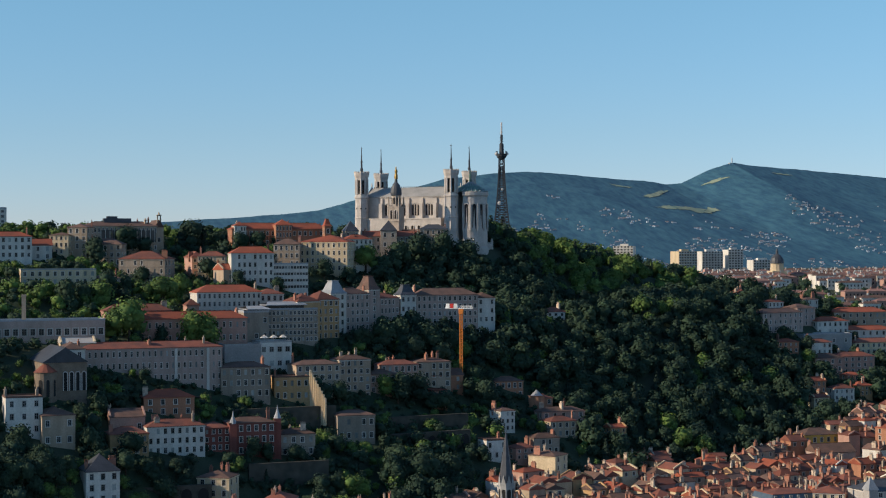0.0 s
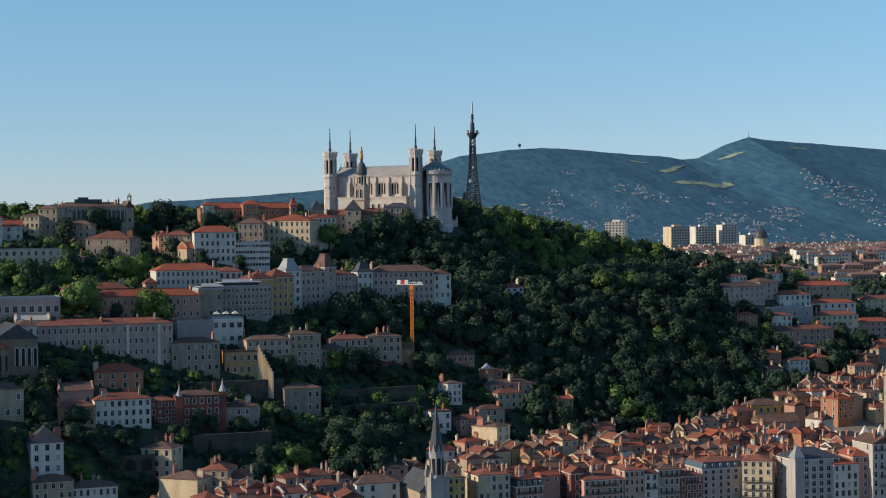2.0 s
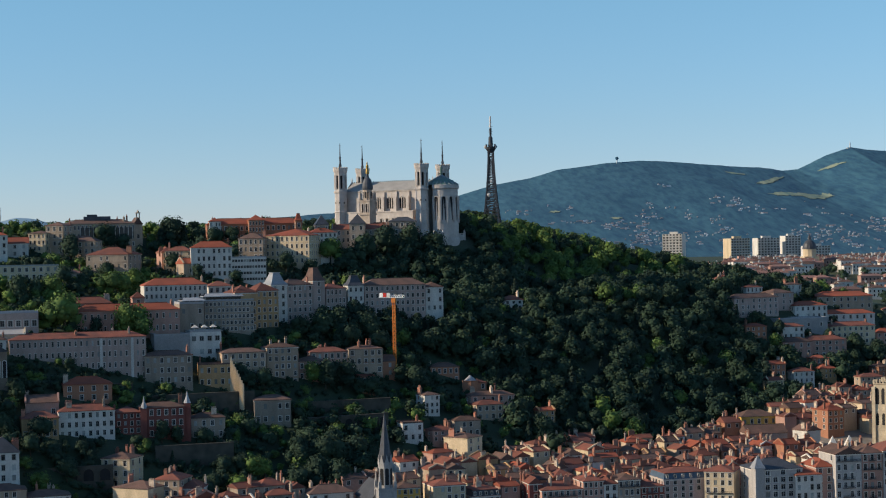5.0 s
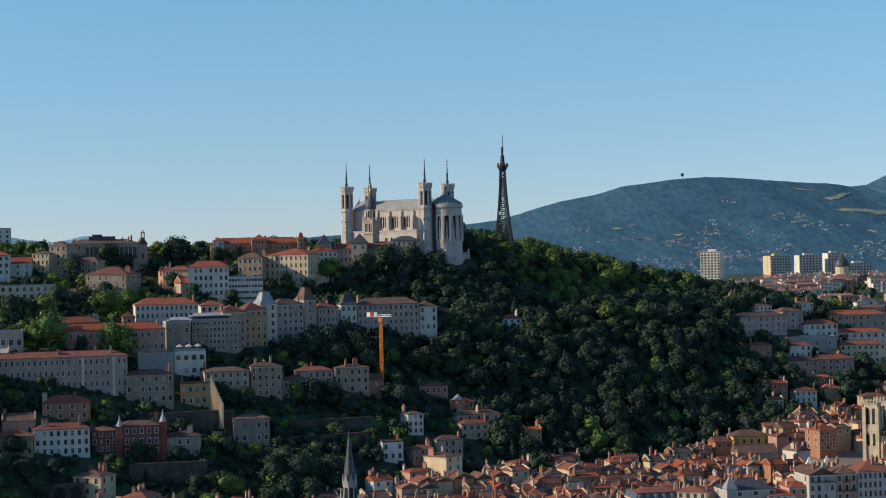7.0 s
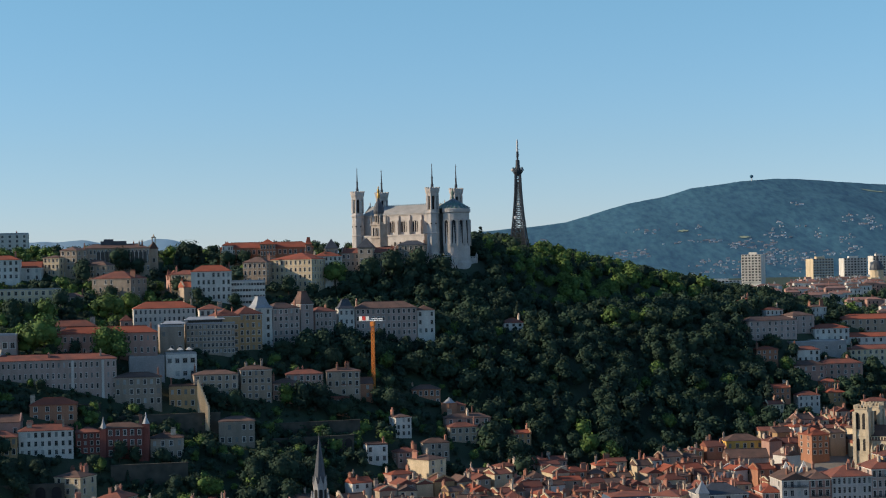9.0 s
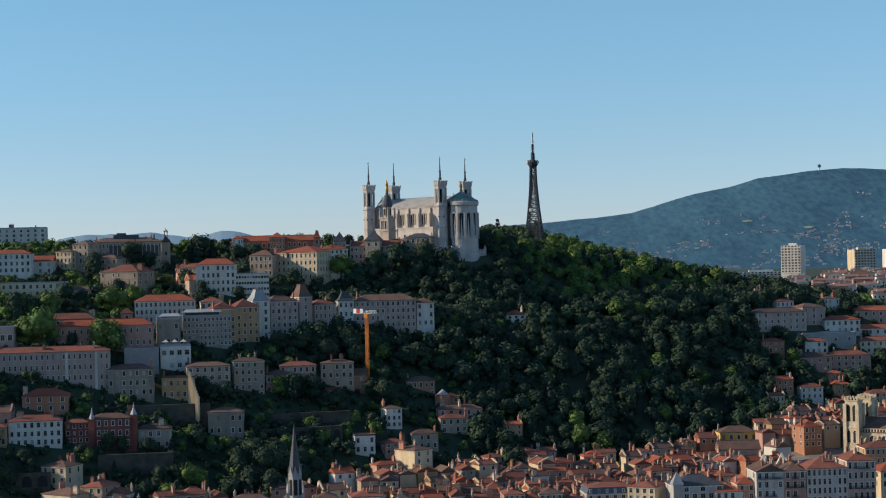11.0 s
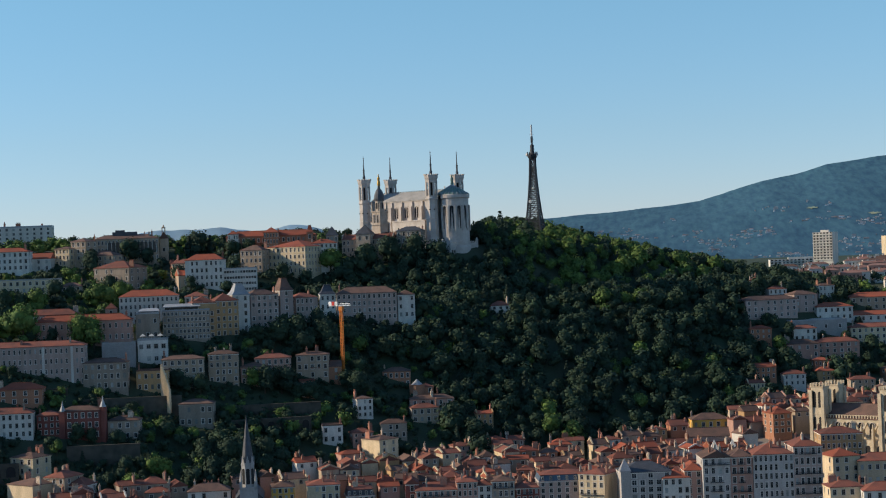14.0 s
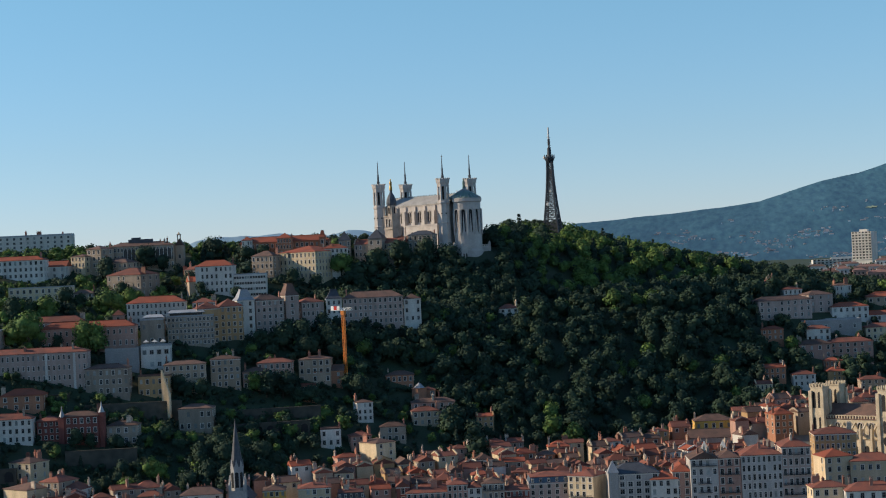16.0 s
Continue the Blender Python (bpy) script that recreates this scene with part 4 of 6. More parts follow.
house("long white townhouse with red roof", 207.0, -344.5, 18.5, 18, 8, -1.5, 32, wall=PALE_GREY, tiles=TILE, cols=8, rows=8, rise=4, stacks=3, share=0.48, tall=0.66)
house("mauve townhouse with red roof", 222.5, -342.5, 13.0, 18, 8, 1.5, 36, wall=MAUVE, tiles=TILE, cols=5, rows=8, rise=3.5, stacks=3, share=0.48, tall=0.66)
house("long ochre townhouse with red roof", 243.1, -292.0, 19.8, 16, 6, 1.4, 20, wall=OCHRE, tiles=TILE, cols=8, rows=5, rise=2.5, stacks=2)
house("cream presbytery with red roofs", 241.7, -311.4, 13.8, 14, 20, -7.3, 12, wall=CREAM, tiles=TILE_RED, cols=3, rows=3, rise=3)
house("cream hall with red roof beside the cathedral", 259.6, -311.0, 21.6, 14, 4, -9.8, 12, wall=CREAM, tiles=TILE, cols=6, rows=2, rise=3)
house("yellow townhouse with orange side wall", -17.1, -359.7, 10.5, 13, 14, -10.3, 20, wall=YELLOW, tiles=TILE_BROWN, cols=4, rows=6, rise=2, stacks=3, share=0.48, tall=0.66)
house("cream balconied townhouse with red roof", 0.9, -354.7, 15.0, 15, 14, -10.2, 22, wall=CREAM, tiles=TILE, cols=5, rows=6, rise=2, stacks=4, share=0.48, tall=0.66)
house("mauve townhouse with slate mansard", 17.5, -351.2, 13.2, 14, 14, -16.0, 20, wall=ROSE, tiles=TILE, mansard=SLATE, cols=5, rows=5, rise=1.5, stacks=4, share=0.48, tall=0.66)
house("red and rose townhouse with red roof", 52.5, -344.6, 19.0, 15, 10, -15.0, 21, wall=ROSE, tiles=TILE, cols=7, rows=6, rise=3, stacks=5, share=0.48, tall=0.66)
house("rose townhouse with tiled roof", 67.0, -343.1, 9.6, 14, 10, -11.8, 21, wall=ROSE, tiles=TILE, cols=4, rows=6, rise=2, stacks=3, share=0.48, tall=0.66)
house("blue-grey townhouse with dark cornice", 83.5, -341.1, 10.6, 14, 10, -12.0, 23, wall=GREY, tiles=TILE_BROWN, cols=4, rows=6, rise=2, stacks=3, share=0.48, tall=0.66)
house("narrow white townhouse with red roof", 75.0, -342.1, 6.4, 14, 10, -13.5, 19, wall=WHITE, tiles=TILE, cols=2, rows=5, rise=2, stacks=2, share=0.48, tall=0.66)
house("dark red townhouse with red roof", 94.5, -339.0, 11.0, 14, 10, -15.5, 18, wall=RED_WALL, tiles=TILE, cols=4, rows=5, rise=2, stacks=3, share=0.48, tall=0.66)
house("tall red party-wall townhouse", 41.0, -343.0, 6.0, 14, 10, -12.2, 21, wall=RED_WALL, tiles=TILE, cols=1, rows=5, roof="gable", rise=2.5, stacks=2, share=0.48, tall=0.66)
house("yellow mansion with brown hip roof at the wood's foot", 184.0, -183.1, 20.5, 14, 8, -1.2, 11, wall=YELLOW, tiles=TILE_BROWN, cols=5, rows=2, rise=3, stacks=1)
house("mauve hall with curved parapet gable", 182.5, -208.0, 21.7, 14, 4, -7.8, 9, wall=MAUVE, tiles=TILE_BROWN, cols=0, rows=0, roof="gable", rise=4, stacks=1)
house("orange townhouse by the cathedral", 220.0, -200.4, 10.5, 14, 20, 2.8, 11, wall=ORANGE, tiles=TILE_RED, cols=3, rows=3, rise=3, stacks=2)
house("cream townhouse with bare gable walls", -128.4, -383.1, 17.8, 16, -30, -3.7, 15, wall=CREAM, tiles=TILE_BROWN, cols=0, rows=0, rise=2, stacks=2)
house("ochre townhouse with small windows", -115.7, -378.3, 11.4, 14, -18, -1.3, 15, wall=BEIGE, tiles=TILE, cols=3, rows=4, rise=2.5, stacks=3)
house("white townhouse with red roof", -107.1, -378.1, 9.5, 12, -10, -5.3, 13, wall=WHITE, tiles=TILE, cols=3, rows=3, rise=3, stacks=2)
house("white townhouse with slate roof and dormers", -166.8, -390.2, 18.5, 12, 14, -5.3, 13, wall=WHITE, tiles=TILE_BROWN, cols=7, rows=3, rise=2, stacks=3)
house("beige townhouse with brown roof", -182.4, -396.2, 16.0, 12, 14, -1.7, 15, wall=BEIGE, tiles=TILE_BROWN, cols=5, rows=4, rise=2, stacks=2)
house("white gabled house beside the church", -50.5, -366.2, 19.5, 12, 16, -10.7, 13, wall=WHITE, tiles=TILE_BROWN, cols=4, rows=3, rise=3, stacks=5)
house("cream quayside house with brick chimneys", 234.8, -396.1, 15.0, 12, 10, -10.2, 14, wall=CREAM, tiles=TILE, cols=4, rows=3, rise=2, stacks=4)
house("white quayside house with red roof", 252.3, -402.0, 22.0, 12, 4, -11.2, 13, wall=WHITE, tiles=TILE, cols=5, rows=3, rise=3, stacks=3)
house("pink apartment house with red roof", 328.6, 16.9, 26.9, 12, 8, 31.9, 11, wall=ROSE, tiles=TILE_RED, cols=6, rows=3, rise=2.5, stacks=1)
house("cream town house with brown roof", 356.6, 62.4, 36.7, 12, 8, 45.1, 10, wall=CREAM, tiles=TILE, cols=7, rows=3, rise=2.5, stacks=1)
house("white town house with red roof below the gardens", 331.4, -14.1, 31.5, 12, 10, 19.3, 11, wall=WHITE, tiles=TILE_RED, cols=6, rows=3, rise=2.5, stacks=1)

for owner, q in ((clinic_block, (-5, -9.2, 16.6, 7, 5, 17.0)), (clinic_wing, (-13, -5.5, 18.4, 8, 6, 18.9))):
    s = Shape()
    s.face((q[0], q[1], q[2]), (q[3], q[1], q[2]), (q[3] - 2, 0, q[5] + 0.9), (q[0] + 2, 0, q[5] + 0.9))
    s.face((q[3], q[4], q[2]), (q[0], q[4], q[2]), (q[0] + 2, 0, q[5] + 0.9), (q[3] - 2, 0, q[5] + 0.9))
    s.box(q[0], q[1], q[2] - 0.35, q[3], q[4], q[2])
    part("canopy", s, ZINC, owner, "overhanging pale zinc canopy roof")
    s = Shape()
    s.box(q[0] + 1.5, q[1] + 1.5, 15, q[3] - 1.5, q[4] - 1.5, q[2] - 0.35)
    part("glazed_storey", s, GLASS, owner, "set-back dark glazed storey")
s = Shape()
s.box(-9, -1.5, 16, 7, 1.5, 19.4)
s.box(-7, -1.2, 19.4, -1, 1.2, 20.6)
part("roof_plant_room", s, SLATE, college, "dark roof-top plant room")
s = Shape()
s.box(-12, -7.3, 5.5, 20, -7.02, 12.5)
part("glazed_front", s, GLASS, college, "dark glazed gallery front")
for k in range(13):
    s = Shape()
    s.box(-12 + k * 2.6, -7.45, 5.2, -11.7 + k * 2.6, -7.3, 12.8)
    part("gallery_post", s, WHITE, college)
s = Shape()
for x in (-0.9, 0.9):
    s.box(x - 0.3, -9, 17, x + 0.3, -8, 21.5)
s.box(-1.4, -9.1, 21.5, 1.4, -7.9, 22.1)
s.ring([(0.9, 22.1), (0.1, 23.8)], 4, 0, -8.5)
part("belfry_gable", s, BEIGE, college_chapel, "small open bell gable")
for k in range(3):
    s = Shape()
    s.ring([(0.08, 13), (0.08, 15.6)], 5, -5 + 4.6 * k, -5)
    s.ring([(2.3, 15.2), (0.1, 16.5)], 4, -5 + 4.6 * k, -5, 45)
    part("awning", s, WHITE, glazed_house, "white tent awning")
for x in (10.5, 25.0):
    s = Shape()
    s.box(x - 0.6, -7.25, -4, x + 0.6, -7.0, 20.4)
    part("pilaster", s, WHITE, convent, "pale pilaster strip")


# ---- hilltop basilica ----
basilica = thing("basilica", pose(-4.0, 4.6, 100, 0, 0, -36), "white limestone basilica with four octagonal corner towers", "church")
s = Shape()
s.box(-30, -8.5, -8, 32, 8.5, 31)
for x in (-19, -9.5, 0, 9.5, 19):
    for side in (-1, 1):
        s.box(x - 1.1, side * 8.5 - (2.6 if side < 0 else 0), 0, x + 1.1, side * 8.5 + (2.6 if side > 0 else 0), 27)
        s.box(x - 0.7, side * 8.5 - (1.0 if side < 0 else 0), 27, x + 0.7, side * 8.5 + (1.0 if side > 0 else 0), 30.2)
s.box(-30, -8.9, 30.4, 32, 8.9, 31.4)
part("nave", s, STONE, basilica)
for q in ((-28, -13, -12, -8.5), (-28, 8.5, -12, 13), (-6, -12.5, 24, -8.5), (-6, 8.5, 24, 12.5)):
    s = Shape()
    s.box(q[0], q[1], -8, q[2], q[3], 17)
    s.box(q[0] - 0.3, q[1] - 0.3, 17, q[2] + 0.3, q[3] + 0.3, 17.8)
    part("aisle", s, STONE, basilica)
s = Shape()
roof_shape(s, "gable", 62, 17.4, 5.8)
part("roof", s, LEAD, basilica, "dull grey lead roof", pose(1, 0, 31.2))
s = Shape()
for i in range(40):
    s.box(-29.5 + i * 1.5, -0.08, 36.9, -28.9 + i * 1.5, 0.08, 37.8)
part("ridge_cresting", s, IRON, basilica)


def arch_slot(w, h, d=0.3):
    """A tall round-headed opening for a stone surround: a flat face coloured as inner shade."""
    s = Shape()
    pts = [(-w / 2, 0), (w / 2, 0)] + [(w / 2 * math.cos(radians(a)), h - w / 2 + w / 2 * math.sin(radians(a))) for a in range(0, 181, 30)]
    s.face(*[(x, -0.02, z) for x, z in pts])
    me = s.mesh("arch", SHADE)
    return me


def arch_frame(w, h, t=0.35, d=0.35, mat=STONE):
    s = Shape()
    inner = [(-w / 2, 0)] + [(-w / 2 * math.cos(radians(a)), h - w / 2 + w / 2 * math.sin(radians(a))) for a in range(0, 181, 20)] + [(w / 2, 0)]
    k = 1 + 2 * t / w
    outer = [(x * k, z if z == 0 else (z - (h - w / 2)) * k + (h - w / 2) if z > h - w / 2 else z) for x, z in inner]
    for i in range(len(inner) - 1):
        a, b, c, e = inner[i], inner[i + 1], outer[i + 1], outer[i]
        s.face((a[0], -d, a[1]), (b[0], -d, b[1]), (c[0], -d, c[1]), (e[0], -d, e[1]))
        s.face((a[0], 0, a[1]), (b[0], 0, b[1]), (b[0], -d, b[1]), (a[0], -d, a[1]))
        s.face((e[0], -d, e[1]), (c[0], -d, c[1]), (c[0], 0, c[1]), (e[0], 0, e[1]))
    return s.mesh("arch_frame", mat)


SLOT, SLOT_FRAME = arch_slot(1.3, 7), arch_frame(1.3, 7)
LUNETTE, LUNETTE_FRAME = arch_slot(6.4, 8.5), arch_frame(6.4, 8.5, 0.6, 0.6)
for x in (-14.2, -4.7, 4.7, 14.2):
    for n in (-1, 0, 1):
        w = part("window", SLOT, None, basilica, m=pose(x + n * 1.9, -8.53, 19.5))
        part("arch", SLOT_FRAME, None, w)
    part("arch", LUNETTE_FRAME, None, basilica, m=pose(x, -8.53, 18.5))
for x in (0, 4.5, 9, 13.5, 18):
    w = part("window", SLOT, None, basilica, m=Matrix.LocRotScale((x, -12.55, 6.5), None, (1.2, 1, 0.95)))
    part("arch", SLOT_FRAME, None, w)


s = Shape()
s.ring([(0.78, 0), (0.72, 9.8)], 6)
BELFRY_PILLAR = s.mesh("belfry_pillar", STONE)


def basilica_tower(x, y):
    s = Shape()
    s.ring([(4.7, -10), (4.7, 6), (4.3, 7), (4.2, 19), (4.45, 19.6), (4.1, 20.2), (4.0, 31.5), (4.5, 32.2), (4.5, 33.2), (4.0, 33.6), (3.9, 34.6)], 8, turn=22.5)
    tower = part("tower", s, STONE, basilica, "octagonal tower with pierced belfry", pose(x, y, -1.5))
    for i in range(8):
        a = radians(22.5 + 45 * i)
        part("belfry_pillar", BELFRY_PILLAR, None, tower, m=pose(3.55 * math.cos(a), 3.55 * math.sin(a), 34.4, 0, 0, 22.5 + 45 * i))
    # solid core whose near-black colour stands for the shade inside the belfry
    s = Shape()
    s.ring([(2.5, 34.4), (2.5, 44.2)], 8, turn=22.5)
    part("belfry_core", s, SHADE, tower, "solid dark core in place of the shaded belfry hollow")
    s = Shape()
    s.ring([(4.0, 43.2), (4.1, 44.6), (4.7, 46.2), (4.9, 48.0), (4.5, 48.3)], 8, turn=22.5)
    for i in range(16):
        a = radians(22.5 * i)
        s.box(4.4 * math.cos(a) - 0.35, 4.4 * math.sin(a) - 0.35, 48.0, 4.4 * math.cos(a) + 0.35, 4.4 * math.sin(a) + 0.35, 48.8)
    part("crown", s, STONE, tower, "flared crown of merlons")
    s = Shape()
    s.ring([(1.0, 48), (0.9, 50), (1.05, 50.3), (0.62, 51), (0.55, 54.5), (0.75, 54.9), (0.42, 55.4), (0.22, 62), (0.1, 64.4)], 8)
    s.box(-0.75, -0.09, 63.0, 0.75, 0.09, 63.25)
    part("spire", s, SLATE, tower, "thin dark spire with a cross")
    for a in (-112.5, -67.5, -22.5):
        d = radians(a)
        for z in (12.5, 25.5):
            eye = Shape()
            eye.ring([(0.55, 0.0), (0.4, 0.15)], 10)
            part("porthole", eye, SHADE, tower, m=Matrix.Translation((3.98 * math.cos(d), 3.98 * math.sin(d), z)) @ Euler((0, radians(90), d)).to_matrix().to_4x4())


for x, y in ((-31.3, -12.7), (-31.3, 12.7), (31.3, -12.7), (31.3, 12.7)):
    basilica_tower(x, y)
s = Shape()
s.ring([(11.4, -14), (11.2, -1), (10.6, 0), (10.4, 30.5), (11.2, 31.2), (11.3, 33.2), (10.6, 33.6)], 14, 38, 0, -90, 180)
apse = part("apse", s, STONE, basilica, "round apse with tall dark arches")
TALL, TALL_FRAME = arch_slot(2.4, 15), arch_frame(2.4, 15, 0.5, 0.6)
for i in range(7):
    a = -77 + 25.7 * i
    d = radians(a)
    m = Matrix.Translation((38 + 10.42 * math.cos(d), 10.42 * math.sin(d), 11)) @ Euler((0, 0, d + math.pi / 2)).to_matrix().to_4x4()
    w = part("window", TALL, None, apse, m=m)
    part("arch", TALL_FRAME, None, w)
    for side in (-1, 1):
        col = Shape()
        col.ring([(0.42, 9.5), (0.42, 26)], 8, 38 + 10.9 * math.cos(d + side * 0.2), 10.9 * math.sin(d + side * 0.2))
        part("column", col, STONE, apse)
s = Shape()
s.ring([(10.9, 33.6), (7.5, 36.2), (3, 38.6), (1.0, 39.6), (0.9, 41.0)], 24, 38, 0)
part("cone_roof", s, COPPER, apse, "ribbed green copper roof")
s = Shape()
for i in range(24):
    a = radians(15 * i)
    s.bar((38 + 11 * math.cos(a), 11 * math.sin(a), 33.8), (38 + 1 * math.cos(a), 1 * math.sin(a), 39.8), 0.35)
part("rib", s, ZINC, apse)
s = Shape()
s.ring([(0.9, 40.8), (0.75, 42), (0.9, 43.5), (0.65, 45), (0.3, 45.3), (0.42, 46.0), (0.1, 46.6)], 8, 38, 0)
part("finial", s, COPPER, apse, "green copper figure finial")
s = Shape()
s.box(34, -13, -16, 46.5, 13, 0.5)
s.box(33.6, -13.4, 0.5, 46.9, 13.4, 1.5)
for i in range(17):
    s.box(46.5, -13 + i * 1.6, 1.5, 46.9, -12.5 + i * 1.6, 2.3)
for i in range(9):
    s.box(34 + i * 1.45, -13.4, 1.5, 34.5 + i * 1.45, -13.0, 2.3)
s.box(46.4, -13.3, 2.3, 47.0, 13.3, 2.6)
s.box(33.8, -13.5, 2.3, 46.4, -12.9, 2.6)
for q in ((34, -13), (46.5, -13), (46.5, 13), (40, -13)):
    s.ring([(0.9, -16), (0.9, 3.4), (0.2, 5.0)], 6, *q)
terrace_part = part("terrace", s, STONE, basilica, "balustraded terrace under the apse")
SMALL, SMALL_FRAME = arch_slot(1.5, 4.2), arch_frame(1.5, 4.2)
for i in range(7):
    w = part("window", SMALL, None, terrace_part, m=pose(35.0 + i * 1.75, -13.04, -7))
    part("arch", SMALL_FRAME, None, w)
for i in range(10):
    w = part("window", SMALL, None, terrace_part, m=Matrix.Translation((46.54, -11.5 + i * 2.55, -7)) @ Euler((0, 0, radians(90))).to_matrix().to_4x4())
    part("arch", SMALL_FRAME, None, w)
for gx, top in ((-31, 36.5), (31.5, 35.5)):
    s = Shape()
    s.face((gx, -9, 30), (gx, 9, 30), (gx, 0, top + 2))
    s.ring([(0.5, top + 1.6), (0.35, top + 3.2), (0.1, top + 4)], 6, gx, 0)
    part("gable", s, STONE, basilica)

chapel = thing("old_chapel", pose(-20.5, -27, 103, 0, 0, -34), "old stone chapel with domed bell tower and gilded figure", "chapel")
s = Shape()
s.box(-3.6, -3.6, -6, 3.6, 3.6, 20.5)
s.box(-4.0, -4.0, 20.5, 4.0, 4.0, 21.3)
s.box(-4.2, -4.2, 12.2, 4.2, 4.2, 12.9)
for q in ((-3.4, -3.4), (3.4, -3.4), (3.4, 3.4), (-3.4, 3.4)):
    s.ring([(0.6, 21), (0.5, 25.5), (0.1, 27.4)], 6, *q)
s.ring([(2.8, 21.3), (2.8, 28)], 8, turn=22.5)
part("bell_tower", s, CHAPEL_STONE, chapel)
for q in (-1.4, 1.4):
    w = part("window", SLOT, None, chapel, m=Matrix.LocRotScale((q, -3.63, 13.8), None, (1, 1, 0.75)))
    part("arch", SLOT_FRAME, None, w)
for k in range(4):
    d = radians(-135 + 45 * k)
    part("window", SLOT, None, chapel, m=Matrix.Translation((2.68 * math.cos(d), 2.68 * math.sin(d), 22.6)) @ Euler((0, 0, d + math.pi / 2)).to_matrix().to_4x4() @ Matrix.Diagonal((1, 1, 0.6, 1)))
s = Shape()
s.ring([(3.3, 28), (3.5, 29.5), (3.2, 32), (2.2, 34.5), (1.0, 36), (0.8, 38)], 12)
part("dome", s, SLATE, chapel, "blue-grey slate dome")
s = Shape()
s.box(-10, -5, -12, 16, 7, 4)
part("nave", s, CHAPEL_STONE, chapel)
s = Shape()
roof_shape(s, "gable", 26, 12, 3.2)
part("roof", s, TILE_BROWN, chapel, m=pose(3, 1, 4))
gilded = Shape()
gilded.ring([(1.05, 141.0), (1.1, 142.5), (0.75, 144.2), (0.95, 145.8), (0.6, 146.8), (0.3, 147.1), (0.45, 147.8), (0.12, 148.6)], 10, -20.5, -27)
tagged(new("statue", gilded.mesh("statue", GOLD)), "gilded figure on the chapel dome", "statue")


# ---- iron lattice tower ----
mast = thing("lattice_tower", pose(71.4, 107, 106, 0, 0, -12), "dark iron lattice transmission tower on the hilltop", "tower")
LEVELS = [0, 4, 8, 11.5, 15, 18.3, 21.5, 24.5, 27.5, 30.3, 33, 35.5, 38, 40.3, 42.5, 44.5, 46.5, 48.3, 50, 53, 56]


def half_width(z):
    return 1.7 + 4.6 * max(0.0, 1 - z / 56) ** 1.7


corners = ((-1, -1), (1, -1), (1, 1), (-1, 1))
for cx, cy in corners:
    leg = Shape()
    for z in LEVELS:
        leg.v += [(cx * half_width(z) + dx, cy * half_width(z) + dy, z) for dx, dy in ((-0.45, -0.45), (0.45, -0.45), (0.45, 0.45), (-0.45, 0.45))]
    leg.f = [(k * 4 + i, k * 4 + (i + 1) % 4, k * 4 + 4 + (i + 1) % 4, k * 4 + 4 + i) for k in range(len(LEVELS) - 1) for i in range(4)]
    part("leg", leg, IRON, mast)
for a, b in zip(LEVELS, LEVELS[1:]):
    brace = Shape()
    for i in range(4):
        (px, py), (qx, qy) = corners[i], corners[(i + 1) % 4]
        lo, hi = half_width(a), half_width(b)
        brace.bar((px * lo, py * lo, a), (qx * hi, qy * hi, b), 0.4)
        brace.bar((qx * lo, qy * lo, a), (px * hi, py * hi, b), 0.4)
        brace.bar((px * hi, py * hi, b), (qx * hi, qy * hi, b), 0.4)
        mid = (a + b) / 2
        w = half_width(mid)
        brace.bar((px * w, py * w, mid), (qx * w, qy * w, mid), 0.4)
    part("bracing", brace, IRON, mast)
s = Shape()
s.ring([(1.9, 54.5), (3.6, 57), (3.8, 58.4), (3.2, 58.6)], 12)
for i in range(10):
    a = radians(36 * i)
    s.box(3.6 * math.cos(a) - 0.25, 3.6 * math.sin(a) - 0.25, 58, 3.6 * math.cos(a) + 0.25, 3.6 * math.sin(a) + 0.25, 60.4)
part("platform", s, IRON, mast, "round antenna platform")
s = Shape()
s.ring([(1.7, 58.6), (1.4, 65.5), (0.7, 66), (0.7, 67.5), (0.9, 68), (0.9, 71.5), (0.5, 72)], 8)
part("lantern", s, IRON, mast)
s = Shape()
s.ring([(0.62, 71.8), (0.58, 80), (0.3, 80.4)], 8)
for z in (67, 69.5, 73):
    s.bar((-1.6, 0, z), (1.6, 0, z), 0.2)
part("antenna", s, PALE_IRON, mast, "pale cylindrical antenna")
for dx, dy, z, r in ((-1.6, -3.6, 24.5, 1.3), (1.8, -3.0, 17, 0.8), (0.5, -2.8, 34, 0.9), (-3.6, -1, 58.5, 1.2), (3.6, -1.5, 58.5, 1.2)):
    s = Shape()
    s.ring([(0.2, 0.5), (r, 0.15), (r, -0.15), (r * 0.4, -0.1)], 14)
    part("dish", s, PALE_IRON, mast, "round dish antenna", Matrix.Translation((dx, dy, z)) @ Euler((radians(90), 0, 0)).to_matrix().to_4x4())


# ---- tower crane ----
crane = thing("tower_crane", pose(-13.6, -214, 36, 0, 0, -22), "orange lattice tower crane with short red and white jib", "crane")
s = Shape()
for cx, cy in corners:
    s.bar((cx * 0.62, cy * 0.62, -4), (cx * 0.62, cy * 0.62, 29.5), 0.28)
for k in range(17):
    z = -4 + k * 2
    for i in range(4):
        (px, py), (qx, qy) = corners[i], corners[(i + 1) % 4]
        s.bar((px * 0.62, py * 0.62, z), (qx * 0.62, qy * 0.62, z + 2), 0.14)
        s.bar((px * 0.62, py * 0.62, z), (qx * 0.62, qy * 0.62, z), 0.14)
part("tower_mast", s, CRANE_PAINT, crane)
s = Shape()
s.box(-1.1, -1.1, 29.5, 1.1, 1.1, 31.8)
